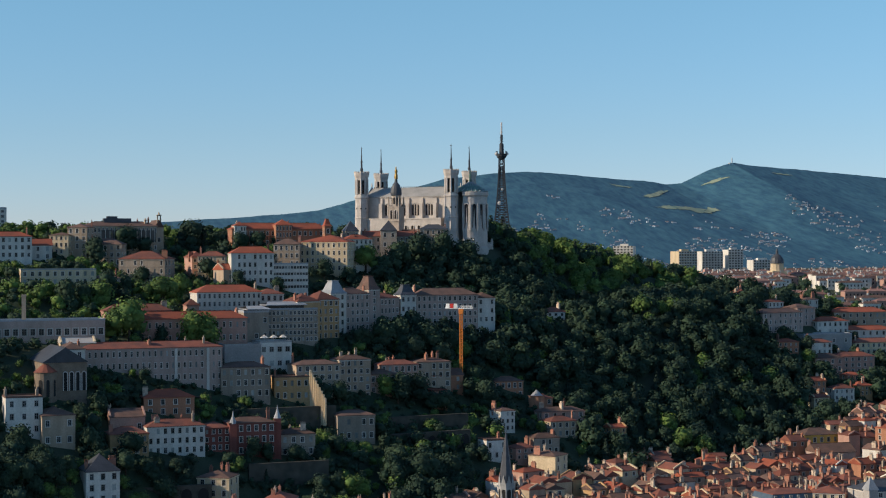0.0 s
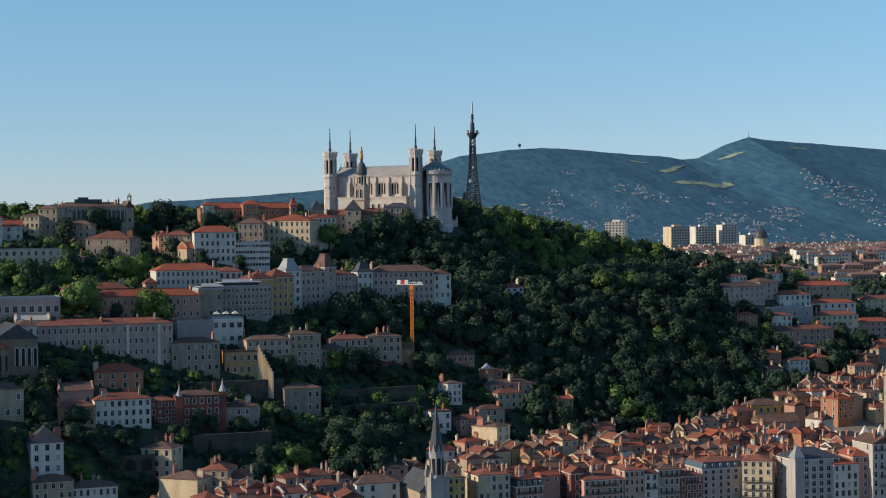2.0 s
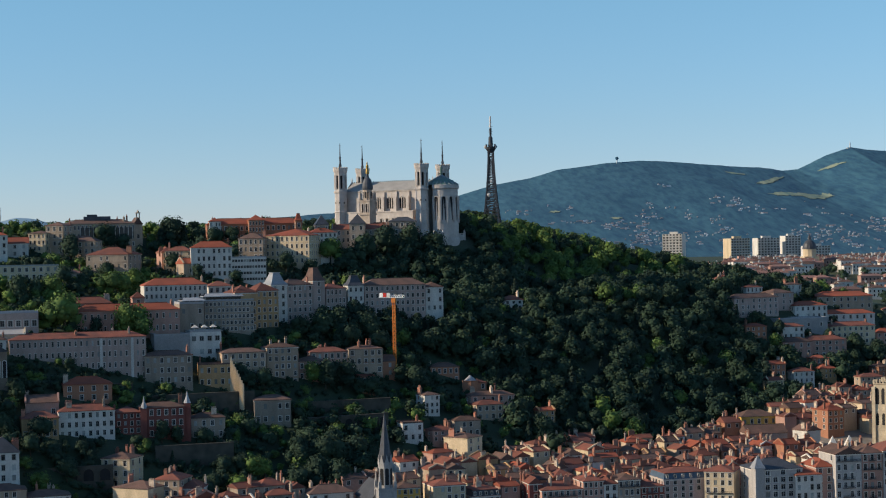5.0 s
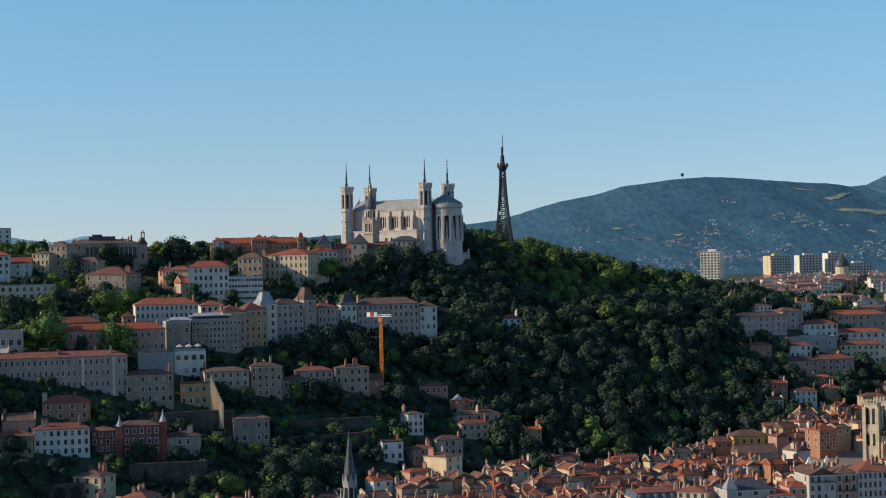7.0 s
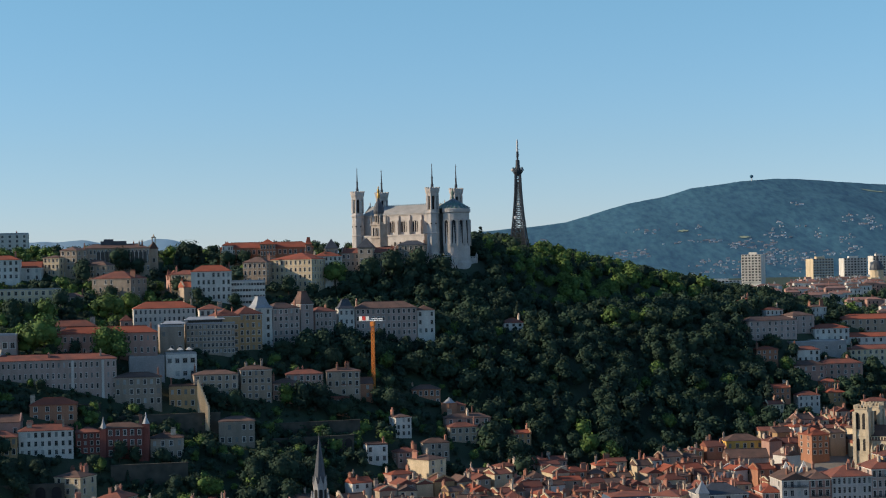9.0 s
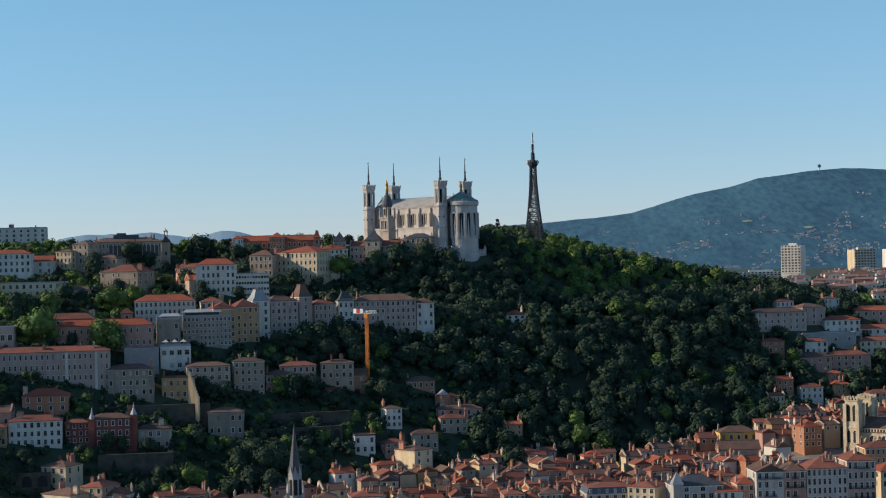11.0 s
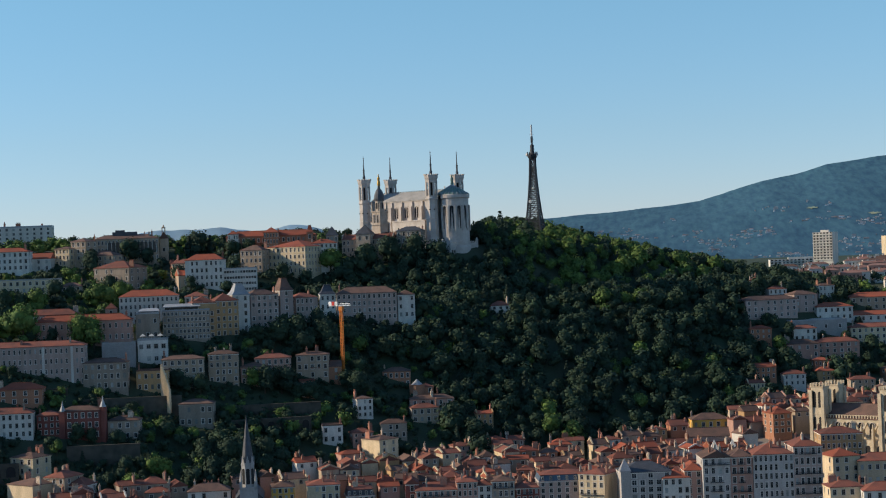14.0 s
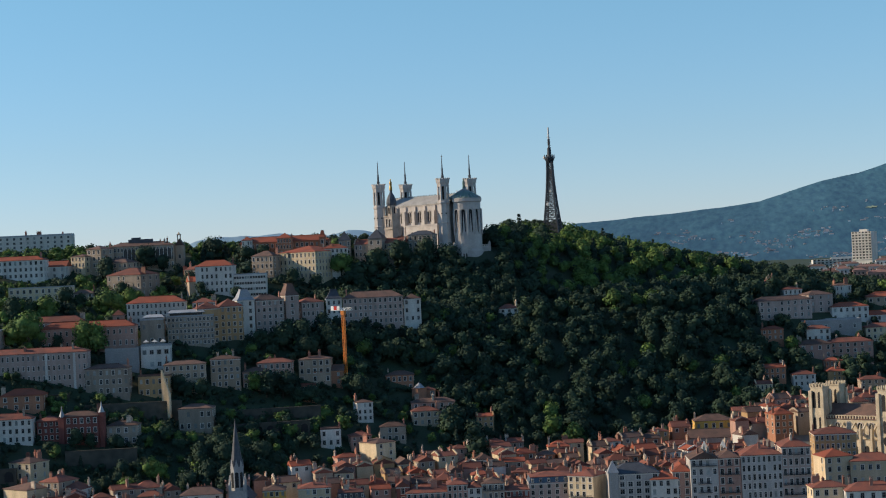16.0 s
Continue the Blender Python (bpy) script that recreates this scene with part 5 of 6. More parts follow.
part("slewing_cab", s, CRANE_PAINT, crane)
s = Shape()
for y in (-0.5, 0.5):
    s.bar((-8, y, 32.2), (6, y, 32.2), 0.2)
s.bar((-8, 0, 33.4), (6, 0, 33.4), 0.2)
for k in range(14):
    s.bar((-8 + k, -0.5, 32.2), (-7.5 + k, 0, 33.4), 0.13)
    s.bar((-7.5 + k, 0, 33.4), (-7 + k, 0.5, 32.2), 0.13)
part("jib", s, CRANE_WHITE, crane)
for k, mat in enumerate((CRANE_WHITE, CRANE_RED, CRANE_WHITE)):
    s = Shape()
    s.box(-7.6 + k * 2.0, -0.75, 32.4, -5.8 + k * 2.0, -0.6, 34.6)
    part("sign_panel", s, mat, crane)


# ---- church with the slender spire ----
church = thing("spired_church", pose(-26.2, -388.5, -22, 0, 0, 12), "grey stone gothic church with a slender slate spire", "church")
church.scale = (1.22, 1.22, 1.0)
s = Shape()
s.box(-2.9, -2.9, -4, 2.9, 2.9, 14.5)
s.box(-3.2, -3.2, 14.5, 3.2, 3.2, 15.2)
s.ring([(2.5, 15.2), (2.5, 26)], 8, turn=22.5)
for i in range(4):
    cx, cy = corners[i]
    s.box(cx * 2.7 - 0.5, cy * 2.7 - 0.5, 0, cx * 2.7 + 0.5, cy * 2.7 + 0.5, 18)
bell_tower = part("bell_tower", s, CONCRETE, church)
for cx, cy in corners:
    s = Shape()
    s.ring([(0.55, 18), (0.05, 22.5)], 4, cx * 2.7, cy * 2.7)
    part("pinnacle", s, CONCRETE, bell_tower)
for i in range(8):
    d = radians(45 * i)
    m = Matrix.Translation((2.36 * math.cos(d), 2.36 * math.sin(d), 16.5)) @ Euler((0, 0, d + math.pi / 2)).to_matrix().to_4x4()
    part("belfry_window", SLOT, None, church, m=m)
    g = Shape()
    g.face((-0.95, -0.1, 25), (0.95, -0.1, 25), (0, -0.05, 29.3))
    g.face((-0.95, -0.1, 25), (0, -0.05, 29.3), (0, 0.9, 27))
    g.face((0.95, -0.1, 25), (0, 0.9, 27), (0, -0.05, 29.3))
    part("gablet", g, CONCRETE, church, m=m @ pose(0, 0, -16.5))
s = Shape()
s.ring([(2.45, 26), (0.16, 46), (0.08, 47.4)], 8, turn=22.5)
part("spire", s, SLATE, church, "tall grey slate spire")
s = Shape()
s.box(-5, 2.9, -4, 5, 24, 9)
part("nave", s, BEIGE, church)
s = Shape()
roof_shape(s, "gable", 10, 21, 7)
part("roof", s, SLATE, church, m=pose(0, 13.4, 9))

# ---- cathedral ----
cathedral = thing("cathedral", pose(247, -222, -20, 0, 0, -32.5), "pale stone gothic cathedral with square towers and flying buttresses", "church")
s = Shape()
s.box(0, -9, -2, 48, 9, 22)
part("nave", s, OLD_STONE, cathedral)
s = Shape()
roof_shape(s, "gable", 48, 18, 7)
part("roof", s, TILE_BROWN, cathedral, "dark nave roof", pose(24, 0, 22))
s = Shape()
s.box(4, -15, -2, 46, -9, 12)
part("aisle", s, OLD_STONE, cathedral)
GOTHIC, GOTHIC_FRAME = arch_slot(2.6, 7), arch_frame(2.6, 7)
for i in range(6):
    x = 8 + i * 6.4
    s = Shape()
    s.box(x - 3.6, -16.4, -2, x - 2.6, -14.0, 18)
    s.ring([(0.7, 18), (0.05, 21)], 4, x - 3.1, -15.2)
    s.bar((x - 3.1, -15.4, 15), (x - 3.1, -9, 20), 0.8)
    part("flying_buttress", s, OLD_STONE, cathedral)
    w = part("window", GOTHIC, None, cathedral, m=pose(x, -9.04, 13.2))
    part("arch", GOTHIC_FRAME, None, w)
    w = part("window", GOTHIC, None, cathedral, m=Matrix.LocRotScale((x, -15.04, 3), None, (1, 1, 0.9)))
s = Shape()
for i in range(30):
    s.box(0.5 + i * 1.6, -9.3, 22.2, 1.1 + i * 1.6, -9.0, 23.6)
s.box(0, -9.4, 23.6, 48, -9.0, 23.9)
part("balustrade", s, OLD_STONE, cathedral)


def cathedral_tower(x, y, half, top):
    s = Shape()
    s.box(x - half, y - half, -2, x + half, y + half, top)
    for cx, cy in corners:
        s.box(x + cx * half - 0.9, y + cy * half - 0.9, -2, x + cx * half + 0.9, y + cy * half + 0.9, top - 2)
    for z in (14, 24, top - 0.6):
        s.box(x - half - 0.3, y - half - 0.3, z, x + half + 0.3, y + half + 0.3, z + 0.6)
    for i in range(5):
        for j in range(5):
            if i in (0, 4) or j in (0, 4):
                px, py = x - half + i * half / 2, y - half + j * half / 2
                s.box(px - 0.35, py - 0.35, top, px + 0.35, py + 0.35, top + 1.6)
    tower = part("tower", s, OLD_STONE, cathedral, "square stone tower with balustrade")
    for side in (-1.6, 1.6):
        part("window", GOTHIC, None, tower, m=Matrix.LocRotScale((x + side, y - half - 0.04, top - 11), None, (0.75, 1, 1.2)))
        part("window", GOTHIC, None, tower, m=Matrix.Translation((x - half - 0.04, y + side, top - 11)) @ Euler((0, 0, radians(-90))).to_matrix().to_4x4() @ Matrix.Diagonal((0.75, 1, 1.2, 1)))
        part("window", GOTHIC, None, tower, m=Matrix.LocRotScale((x + side, y - half - 0.04, top - 22), None, (0.6, 1, 0.9)))


cathedral_tower(-2, -8.5, 3.4, 38.5)
cathedral_tower(-2, 8.5, 3.4, 38.5)
cathedral_tower(40, -12, 4.6, 38)
cathedral_tower(40, 12, 4.6, 38)
s = Shape()
s.face((-3, -6, 26), (-3, 6, 26), (-3, 0, 39))
s.face((-2.4, 6, 26), (-2.4, -6, 26), (-2.4, 0, 39))
s.box(-3, -6, -2, -2.4, 6, 26)
part("west_gable", s, OLD_STONE, cathedral)
s = Shape()
s.ring([(2.6, 0), (2.6, 0.2)], 20)
part("rose_window", s, SHADE, cathedral, "round rose window", Matrix.Translation((40, -16.7, 12)) @ Euler((radians(90), 0, 0)).to_matrix().to_4x4())

# ---- old church beside the convent ----
old_church = thing("hillside_church", pose(-206, -318, 34, 0, 0, 16), "brown stone church with round apse and arched windows", "church")
s = Shape()
s.box(-8, -14, -8, 10, 14, 17)
part("nave", s, BROWN_STONE, old_church)
s = Shape()
roof_shape(s, "gable", 18, 28, 6)
part("roof", s, SLATE, old_church, "dark slate roof", pose(1, 0, 17))
s = Shape()
s.ring([(4.6, -8), (4.6, 12.5), (4.9, 13)], 12, -7, -13, 120, 220)
part("apse", s, BROWN_STONE, old_church)
s = Shape()
s.ring([(5.1, 13), (0.2, 17)], 12, -7, -13)
part("apse_roof", s, TILE, old_church)
for x in (1, 3.6, 6.2, 8.8):
    w = part("window", SLOT, None, old_church, m=Matrix.LocRotScale((x, -14.04, 5), None, (1.1, 1, 1.1)))
    part("arch", SLOT_FRAME, None, w)
for a in (-130, -90, -50):
    d = radians(a)
    part("window", SLOT, None, old_church, m=Matrix.Translation((-7 + 4.65 * math.cos(d), -13 + 4.65 * math.sin(d), 3)) @ Euler((0, 0, d + math.pi / 2)).to_matrix().to_4x4())
FOOTPRINTS += [(-206, -318, 10, 16, 0.2), (237, -222, 30, 24, 0), (-26, -386, 6, 8, 0), (-26, -372, 7, 12, 0.2), (255, -235, 30, 20, -0.56), (-4, 4, 46, 17, -0.56), (31, -21, 10, 16, -0.63), (-20, -27, 14, 9, -0.5), (-14, -214, 4, 4, 0)]


# ---- garden walls and arcades ----
def retaining_wall(label, x0, y0, x1, y1, top, high, arches=0):
    run = math.hypot(x1 - x0, y1 - y0)
    m = pose(x0, y0, top - high, 0, 0, math.degrees(math.atan2(y1 - y0, x1 - x0)))
    w = thing("garden_wall", m, label, "wall")
    s = Shape()
    s.box(0, 0, -10, run, 1.6, high)
    s.box(-0.1, -0.15, high, run + 0.1, 1.75, high + 0.3)
    part("masonry", s, DARK_STONE, w)
    for i in range(arches):
        cell = run / arches
        size = min(cell * 0.62, high * 0.7)
        # flat face on solid masonry, with a recess's shade as its colour
        a = part("arch", arch_slot(size, high * 0.72), None, w, "flat dark arch in place of a shaded recess", pose(cell * (i + 0.5), -0.04, high * 0.12))
        part("arch_ring", arch_frame(size, high * 0.72, 0.3, 0.3, DARK_STONE), None, a)
    WALL_LINES.append((x0, y0, x1, y1))
    return w


WALL_LINES = []
retaining_wall("long arcaded stone retaining wall with dark arches", -58.5, -289, -20, -274.5, 13.5, 8.5, 7)
retaining_wall("upper garden terrace wall of rough stone", -62, -272, -18, -258, 19.5, 4)
retaining_wall("ivy-grown terrace wall under the mansion", -126, -344, -92, -336, 8, 3.2)
retaining_wall("rough stone wall with blind arches", -176, -374, -142, -366, 3, 7, 5)
retaining_wall("stone terrace wall below the convent", -196, -316, -140, -300, 33, 5)
retaining_wall("garden wall below the dark house", -134, -302, -84, -288, 27, 3)
retaining_wall("high stone wall at the foot of the wood", 40, -272, 84, -238, -8, 6)
stair = thing("stepped_wall", pose(-95.5, -284, 30.5, 0, 0, 0), "pale sunlit buttress wall stepping down the slope", "wall")
s = Shape()
for i in range(9):
    s.box(i * 0.75, -1.5 - i * 0.9, -12, 0.75 + i * 0.75, 0.6 - i * 0.9, 12.5 - i * 1.5)
part("masonry", s, CREAM, stair)
for x, y, z in ((-132, -331, 23), (-113, -326.5, 24.6)):
    t = thing("turret", pose(x, y, z - 14), "red turret with white conical cap", "turret")
    s = Shape()
    s.box(-1.5, -1.5, -6, 1.5, 1.5, 15)
    part("shaft", s, RED_WALL, t)
    s = Shape()
    s.ring([(1.7, 15), (0.5, 18), (0.1, 20.5)], 8)
    part("cap", s, ZINC, t, "pale metal cap")
round_tower = thing("round_tower", pose(26, -208.5, 14), "round orange tower with a grey conical roof", "tower")
s = Shape()
s.ring([(4.2, -10), (4.2, 9.2), (4.5, 9.6)], 16)
part("wall", s, ORANGE, round_tower)
s = Shape()
s.ring([(3.2, 9.6), (0.3, 12.4)], 16)
part("roof", s, ZINC, round_tower, "grey zinc cone")
factory = thing("chimney_stack", pose(-222, -276, 58), "square brick factory chimney", "chimney")
s = Shape()
s.box(-0.9, -0.9, -4, 0.9, 0.9, 20)
s.box(-1.1, -1.1, 19, 1.1, 1.1, 19.8)
part("stack", s, BEIGE, factory)
for x, y in ((182.5, -333), (191, -331)):
    p = thing("pointed_roof_tower", pose(x, y, -19.5), "white pyramid-capped stair tower among roofs", "tower")
    s = Shape()
    s.box(-2, -2, -2, 2, 2, 17.5)
    part("wall", s, WHITE, p)
    s = Shape()
    roof_shape(s, "pyramid", 4, 4, 5.5)
    part("roof", s, WHITE, p, "white pointed roof", pose(0, 0, 17.5))
for x in (141.2,):
    p = thing("corner_turret", pose(x, -356.2, -28.7, 0, 0, 10), "corner turret with pale pyramid roof", "turret")
    s = Shape()
    s.box(-2.2, -2.6, 0, 2.2, 2.2, 21.5)
    part("wall", s, PALE_GREY, p)
    s = Shape()
    roof_shape(s, "pyramid", 4.4, 4.6, 5.5)
    part("roof", s, ZINC, p, m=pose(0, 0, 21.5))


# ---- old town roofs ----
def clear(x, y, margin):
    for fx, fy, hw, hd, a in FOOTPRINTS:
        dx, dy = x - fx, y - fy
        u, v = dx * math.cos(a) + dy * math.sin(a), -dx * math.sin(a) + dy * math.cos(a)
        if abs(u) < hw + margin and abs(v) < hd + margin:
            return False
    return True


rng = random.Random(23)
PALETTE = ((CREAM, "cream"), (BEIGE, "beige"), (ROSE, "rose"), (OCHRE, "ochre"), (WHITE, "white"), (GREY, "grey"), (CREAM, "cream"), (ORANGE, "orange"))
TOPS = ((TILE, "red"), (TILE, "red"), (TILE_BROWN, "brown"), (TILE_RED, "orange"))
town = []
for i in range(-31, 41):
    for j in range(-22, 27):
        u, v = i * 10.8 + rng.uniform(-1.3, 1.3), j * 9.9 + rng.uniform(-1.2, 1.2)
        a = radians(24)
        x, y = 60 + u * math.cos(a) - v * math.sin(a), -330 + u * math.sin(a) + v * math.cos(a)
        s_up = uphill(x, y)
        if s_up > 8 or y < -425 or x < -150 or x > 345 or y > -90 or rng.random() < 0.05:
            continue
        if x > -62 and y < -346:
            continue
        town.append((x, y))
for x, y in town:
    if not clear(x, y, 4.4):
        continue
    (wall, wall_word), (tiles, tile_word) = rng.choice(PALETTE), rng.choice(TOPS)
    w, d = rng.uniform(8.0, 12.5), rng.uniform(7.5, 10.5)
    if rng.random() < 0.35:
        w, d = d, w
    high = rng.uniform(9.0, 12.2) if x < 150 else rng.uniform(8.5, 12.5)
    house(f"{wall_word} old-town house with {tile_word} tiled roof", x, y, w, d, 24 + rng.choice((0, 0, 90, -12)) + rng.uniform(-7, 7), land(x, y) + high, high, rng.choice(("gable", "hip", "gable")), rng.uniform(1.5, 2.8), wall, tiles, 2, 1, 0, rng.choice((1, 2, 3)), name="old_town_house", group="old town houses", gap=high - 3.6, share=0.3, tall=0.5)
rng = random.Random(31)
for k in range(48):
    x, y = rng.uniform(212, 335), rng.uniform(-135, 60)
    if not clear(x, y, 6.5) or land(x, y) < -18:
        continue
    (wall, wall_word), (tiles, tile_word) = rng.choice(PALETTE), rng.choice(TOPS)
    high = rng.uniform(6, 9)
    house(f"small {wall_word} hillside house with {tile_word} roof", x, y, rng.uniform(9, 15), rng.uniform(8, 11), 14 + rng.uniform(-12, 12), land(x, y) + high, high, rng.choice(("gable", "hip")), rng.uniform(1.5, 2.4), wall, tiles, 4, 2, 1, rng.choice((1, 2, 3)), name="hillside_house", group="hillside houses", share=0.34)
for k in range(46):
    x, y = rng.uniform(0, 82), rng.uniform(-300, -205)
    s_up = uphill(x, y)
    if not 9 < s_up < 50 or not clear(x, y, 5.8):
        continue
    # only darker renders, so the wall colours stand in for the hill's shadow
    (wall, wall_word), (tiles, tile_word) = rng.choice(((BEIGE, "beige"), (ROSE, "rose"), (GREY, "grey"), (OCHRE, "ochre"))), rng.choice(TOPS)
    high = rng.uniform(5, 7.5)
    house(f"small {wall_word} stepped hillside house with {tile_word} roof", x, y, rng.uniform(8, 13), rng.uniform(7, 9), 20 + rng.uniform(-12, 12), land(x, y) + high, high, rng.choice(("gable", "hip")), rng.uniform(1.3, 2.0), wall, tiles, 3, 2, 1, rng.choice((1, 2, 2)), name="hillside_house", group="hillside houses", share=0.34)


# ---- trees ----
def crown_arrays(seed, wide, high, lobes, leaves, conifer=False, leaf=1.0):
    """Corners and triangles of a crown: lumpy inner masses and many small leaf clumps over them."""
    r = np.random.RandomState(seed)
    ico = bmesh.new()
    bmesh.ops.create_icosphere(ico, subdivisions=1, radius=1)
    base_v = np.array([v.co[:] for v in ico.verts])
    base_f = np.array([[v.index for v in f.verts] for f in ico.faces])
    ico.free()
    verts, faces, n = [], [], 0
    for k in range(lobes):
        if conifer:
            z = (k + 0.4) / lobes
            c = np.array([r.normal(0, 0.08), r.normal(0, 0.08), z * high])
            rad = np.array([1, 1, 0.9]) * wide * (1.05 - z) * 0.55 + 0.15
        else:
            a, q = r.uniform(0, 6.28), math.sqrt(r.uniform(0, 1)) * 0.62
            z = r.uniform(0.28, 0.76) if k else 0.56
            c = np.array([math.cos(a) * q * wide * 0.5 * (1.25 - z), math.sin(a) * q * wide * 0.5 * (1.25 - z), z * high])
            rad = np.array([1, 1, 0.85]) * wide * r.uniform(0.22, 0.34)
        v = base_v * (1 + r.uniform(-0.3, 0.12, (len(base_v), 1))) * rad * 0.86 + c
        verts.append(v)
        faces.append(base_f + n)
        n += len(v)
        m = leaves // lobes
        way = r.normal(0, 1, (m, 3))
        way[:, 2] += 0.35
        way /= np.linalg.norm(way, axis=1)[:, None]
        spot = c + way * rad * r.uniform(0.84, 1.24, (m, 1))
        one, two = np.cross(way, r.normal(0, 1, (m, 3))), None
        one /= np.linalg.norm(one, axis=1)[:, None]
        two = np.cross(way, one) + way * r.uniform(-0.9, 0.9, (m, 1))
        size = r.uniform(0.28, 0.72, (m, 1)) * (0.7 if conifer else leaf)
        quad = np.stack([spot - one * size, spot - two * size * 0.8, spot + one * size, spot + two * size * 0.8], 1).reshape(-1, 3)
        verts.append(quad)
        i = n + np.arange(m)[:, None] * 4
        faces += [i + [0, 1, 2], i + [0, 2, 3]]
        n += 4 * m
    return np.concatenate(verts), np.concatenate(faces)


def mesh_from(name, verts, faces, mat):
    me = bpy.data.meshes.new(name)
    me.vertices.add(len(verts))
    me.vertices.foreach_set("co", np.asarray(verts, np.float32).ravel())
    me.loops.add(faces.size)
    me.loops.foreach_set("vertex_index", faces.astype(np.int32).ravel())
    me.polygons.add(len(faces))
    me.polygons.foreach_set("loop_start", np.arange(0, faces.size, 3, dtype=np.int32))
    me.polygons.foreach_set("loop_total", np.full(len(faces), 3, np.int32))
    me.update(calc_edges=True)
    me.materials.append(mat)
    return me


def trunk_mesh(high):
    s = Shape()
    s.ring([(0.34, -1.5), (0.26, high * 0.3), (0.16, high * 0.6), (0.05, high * 0.8)], 7)
    for a in (0.3, 2.2, 4.4):
        s.bar((0, 0, high * 0.33), (math.cos(a) * high * 0.2, math.sin(a) * high * 0.2, high * 0.58), 0.16)
    return s.mesh("trunk", BARK)


TRUNK = trunk_mesh(10)
BROAD = [crown_arrays(k, 9.4, 10.0, 6, 430) for k in range(6)]
GARDEN = [crown_arrays(60 + k, 9.2, 9.5, 5, 210) for k in range(5)]
SINGLE = [crown_arrays(80 + k, 9.4, 10.0, 10, 900, leaf=0.66) for k in range(4)]
BUSH = [crown_arrays(40 + k, 9.0, 8.0, 3, 66) for k in range(3)]
PINE = [crown_arrays(20 + k, 6.0, 12.0, 7, 300, True) for k in range(2)]
CROWNS = [mesh_from("crown", v, t, LEAVES) for v, t in SINGLE]
LIGHT_CROWNS = [mesh_from("crown", v, t, LEAVES_LIGHT) for v, t in SINGLE]
PINE_CROWNS = [mesh_from("crown", v, t, NEEDLES) for v, t in PINE]
TREE_WORDS = {"leaf": "dense green broadleaf tree on the slope", "light": "bright green young tree in a garden", "pine": "dark conifer on the hillside"}


def tree(x, y, size=1.0, kind="leaf", z=None, seed=0):
    r = random.Random(int(x * 31 + y * 17) + seed)
    t = thing("tree", pose(x, y, land(x, y) - 0.4 if z is None else z, 0, 0, r.uniform(0, 360)), TREE_WORDS[kind], "tree", "hillside trees")
    k = size * r.uniform(0.9, 1.1)
    t.scale = (k, k, k * r.uniform(0.9, 1.1))
    part("trunk", TRUNK, None, t)
    part("crown", r.choice({"leaf": CROWNS, "light": LIGHT_CROWNS, "pine": PINE_CROWNS}[kind]), None, t)
    return t


PLANTED = []


def wood(name, label, spots, kinds, mat):
    """Many trees as one mesh."""
    all_v, all_f, n = [], [], 0
    for x, y, size, turn in spots:
        v, t = kinds[int(x * 7 + y * 3) % len(kinds)]
        c, s_ = math.cos(turn) * size, math.sin(turn) * size
        all_v.append(np.stack([v[:, 0] * c - v[:, 1] * s_ + x, v[:, 0] * s_ + v[:, 1] * c + y, v[:, 2] * size + land(x, y) - 0.5], 1))
        all_f.append(t + n)
        n += len(v)
    return tagged(new(name, mesh_from(name, np.concatenate(all_v), np.concatenate(all_f), mat)), label, "trees", kind="stuff")


rng = random.Random(5)
spots, light_spots, pine_spots = [], [], []
for i in range(-16, 52):
    for j in range(-42, 30):
        x, y = i * 8.3 + rng.uniform(-3.2, 3.2), j * 8.3 + rng.uniform(-3.2, 3.2)
        s_up = uphill(x, y)
        if not 10 < s_up < 420 or y > 230:
            continue
        edge = ramp(s_up, (10, 62), (45, 36), (60, 32), (90, 34), (105, 0), (112, -30), (125, -62), (134, -45), (150, 24), (165, -30), (180, -66), (240, -66), (262, 30), (420, 30)) + 8 * noise.noise((x * 0.03, y * 0.03, 0))
        if x < edge or x > 300 + 30 * noise.noise((x * 0.02, y * 0.02, 4)) - 75 * (1 - smooth(-110, -40, y)):
            continue
        if not clear(x, y, 2.5) or not clear(x, y + 5, 1.0) or (s_up > 300 and math.hypot(x - 71, y - 107) < 8):
            continue
        if abs(x - 62) < 8 and -118 < y < -84:
            continue
        size = rng.choice((0.7, 0.85, 1.0, 1.1, 1.3, 1.5)) * rng.uniform(0.9, 1.1)
        if not clear(x, y + 12, 1.0):
            size *= 0.7
        patch = noise.noise((x * 0.012, y * 0.012, 9))
        pick = rng.random()
        (pine_spots if pick < 0.05 else light_spots if pick < 0.07 + 0.25 * max(patch, 0) + 0.65 * smooth(165, 220, s_up) * smooth(35, 80, x) * (1 - smooth(150, 230, x)) else spots).append((x, y, size, rng.uniform(0, 6.28)))
wood("forest", "dense dark broadleaf wood covering the hillside", spots, BROAD, LEAVES)
wood("forest_young_trees", "lighter green trees dotted through the wood", light_spots, BROAD[:3], LEAVES_LIGHT)
wood("forest_conifers", "dark conifers dotted through the wood", pine_spots, PINE, NEEDLES)

# single trees that stand out
tree(-181, -57, 1.66, "leaf")
tree(-170, -54, 1.38, "leaf")
tree(-149, -30, 1.5, "pine")
tree(-144, -27, 1.86, "leaf")
tree(-136, -24, 1.5, "pine")
tree(-127, -20, 1.12, "leaf")
tree(-115, -45, 1.3, "leaf")
tree(-105, -43, 1.29, "leaf")
tree(-94, -42, 0.93, "leaf")
tree(-207, -213, 1.37, "leaf")
tree(-199, -206, 1.23, "leaf")
tree(-193, -194, 1.06, "leaf")
tree(-197, -86, 1.47, "leaf")
tree(-172, -129, 1.27, "leaf")
tree(-160, -180, 1.91, "light")
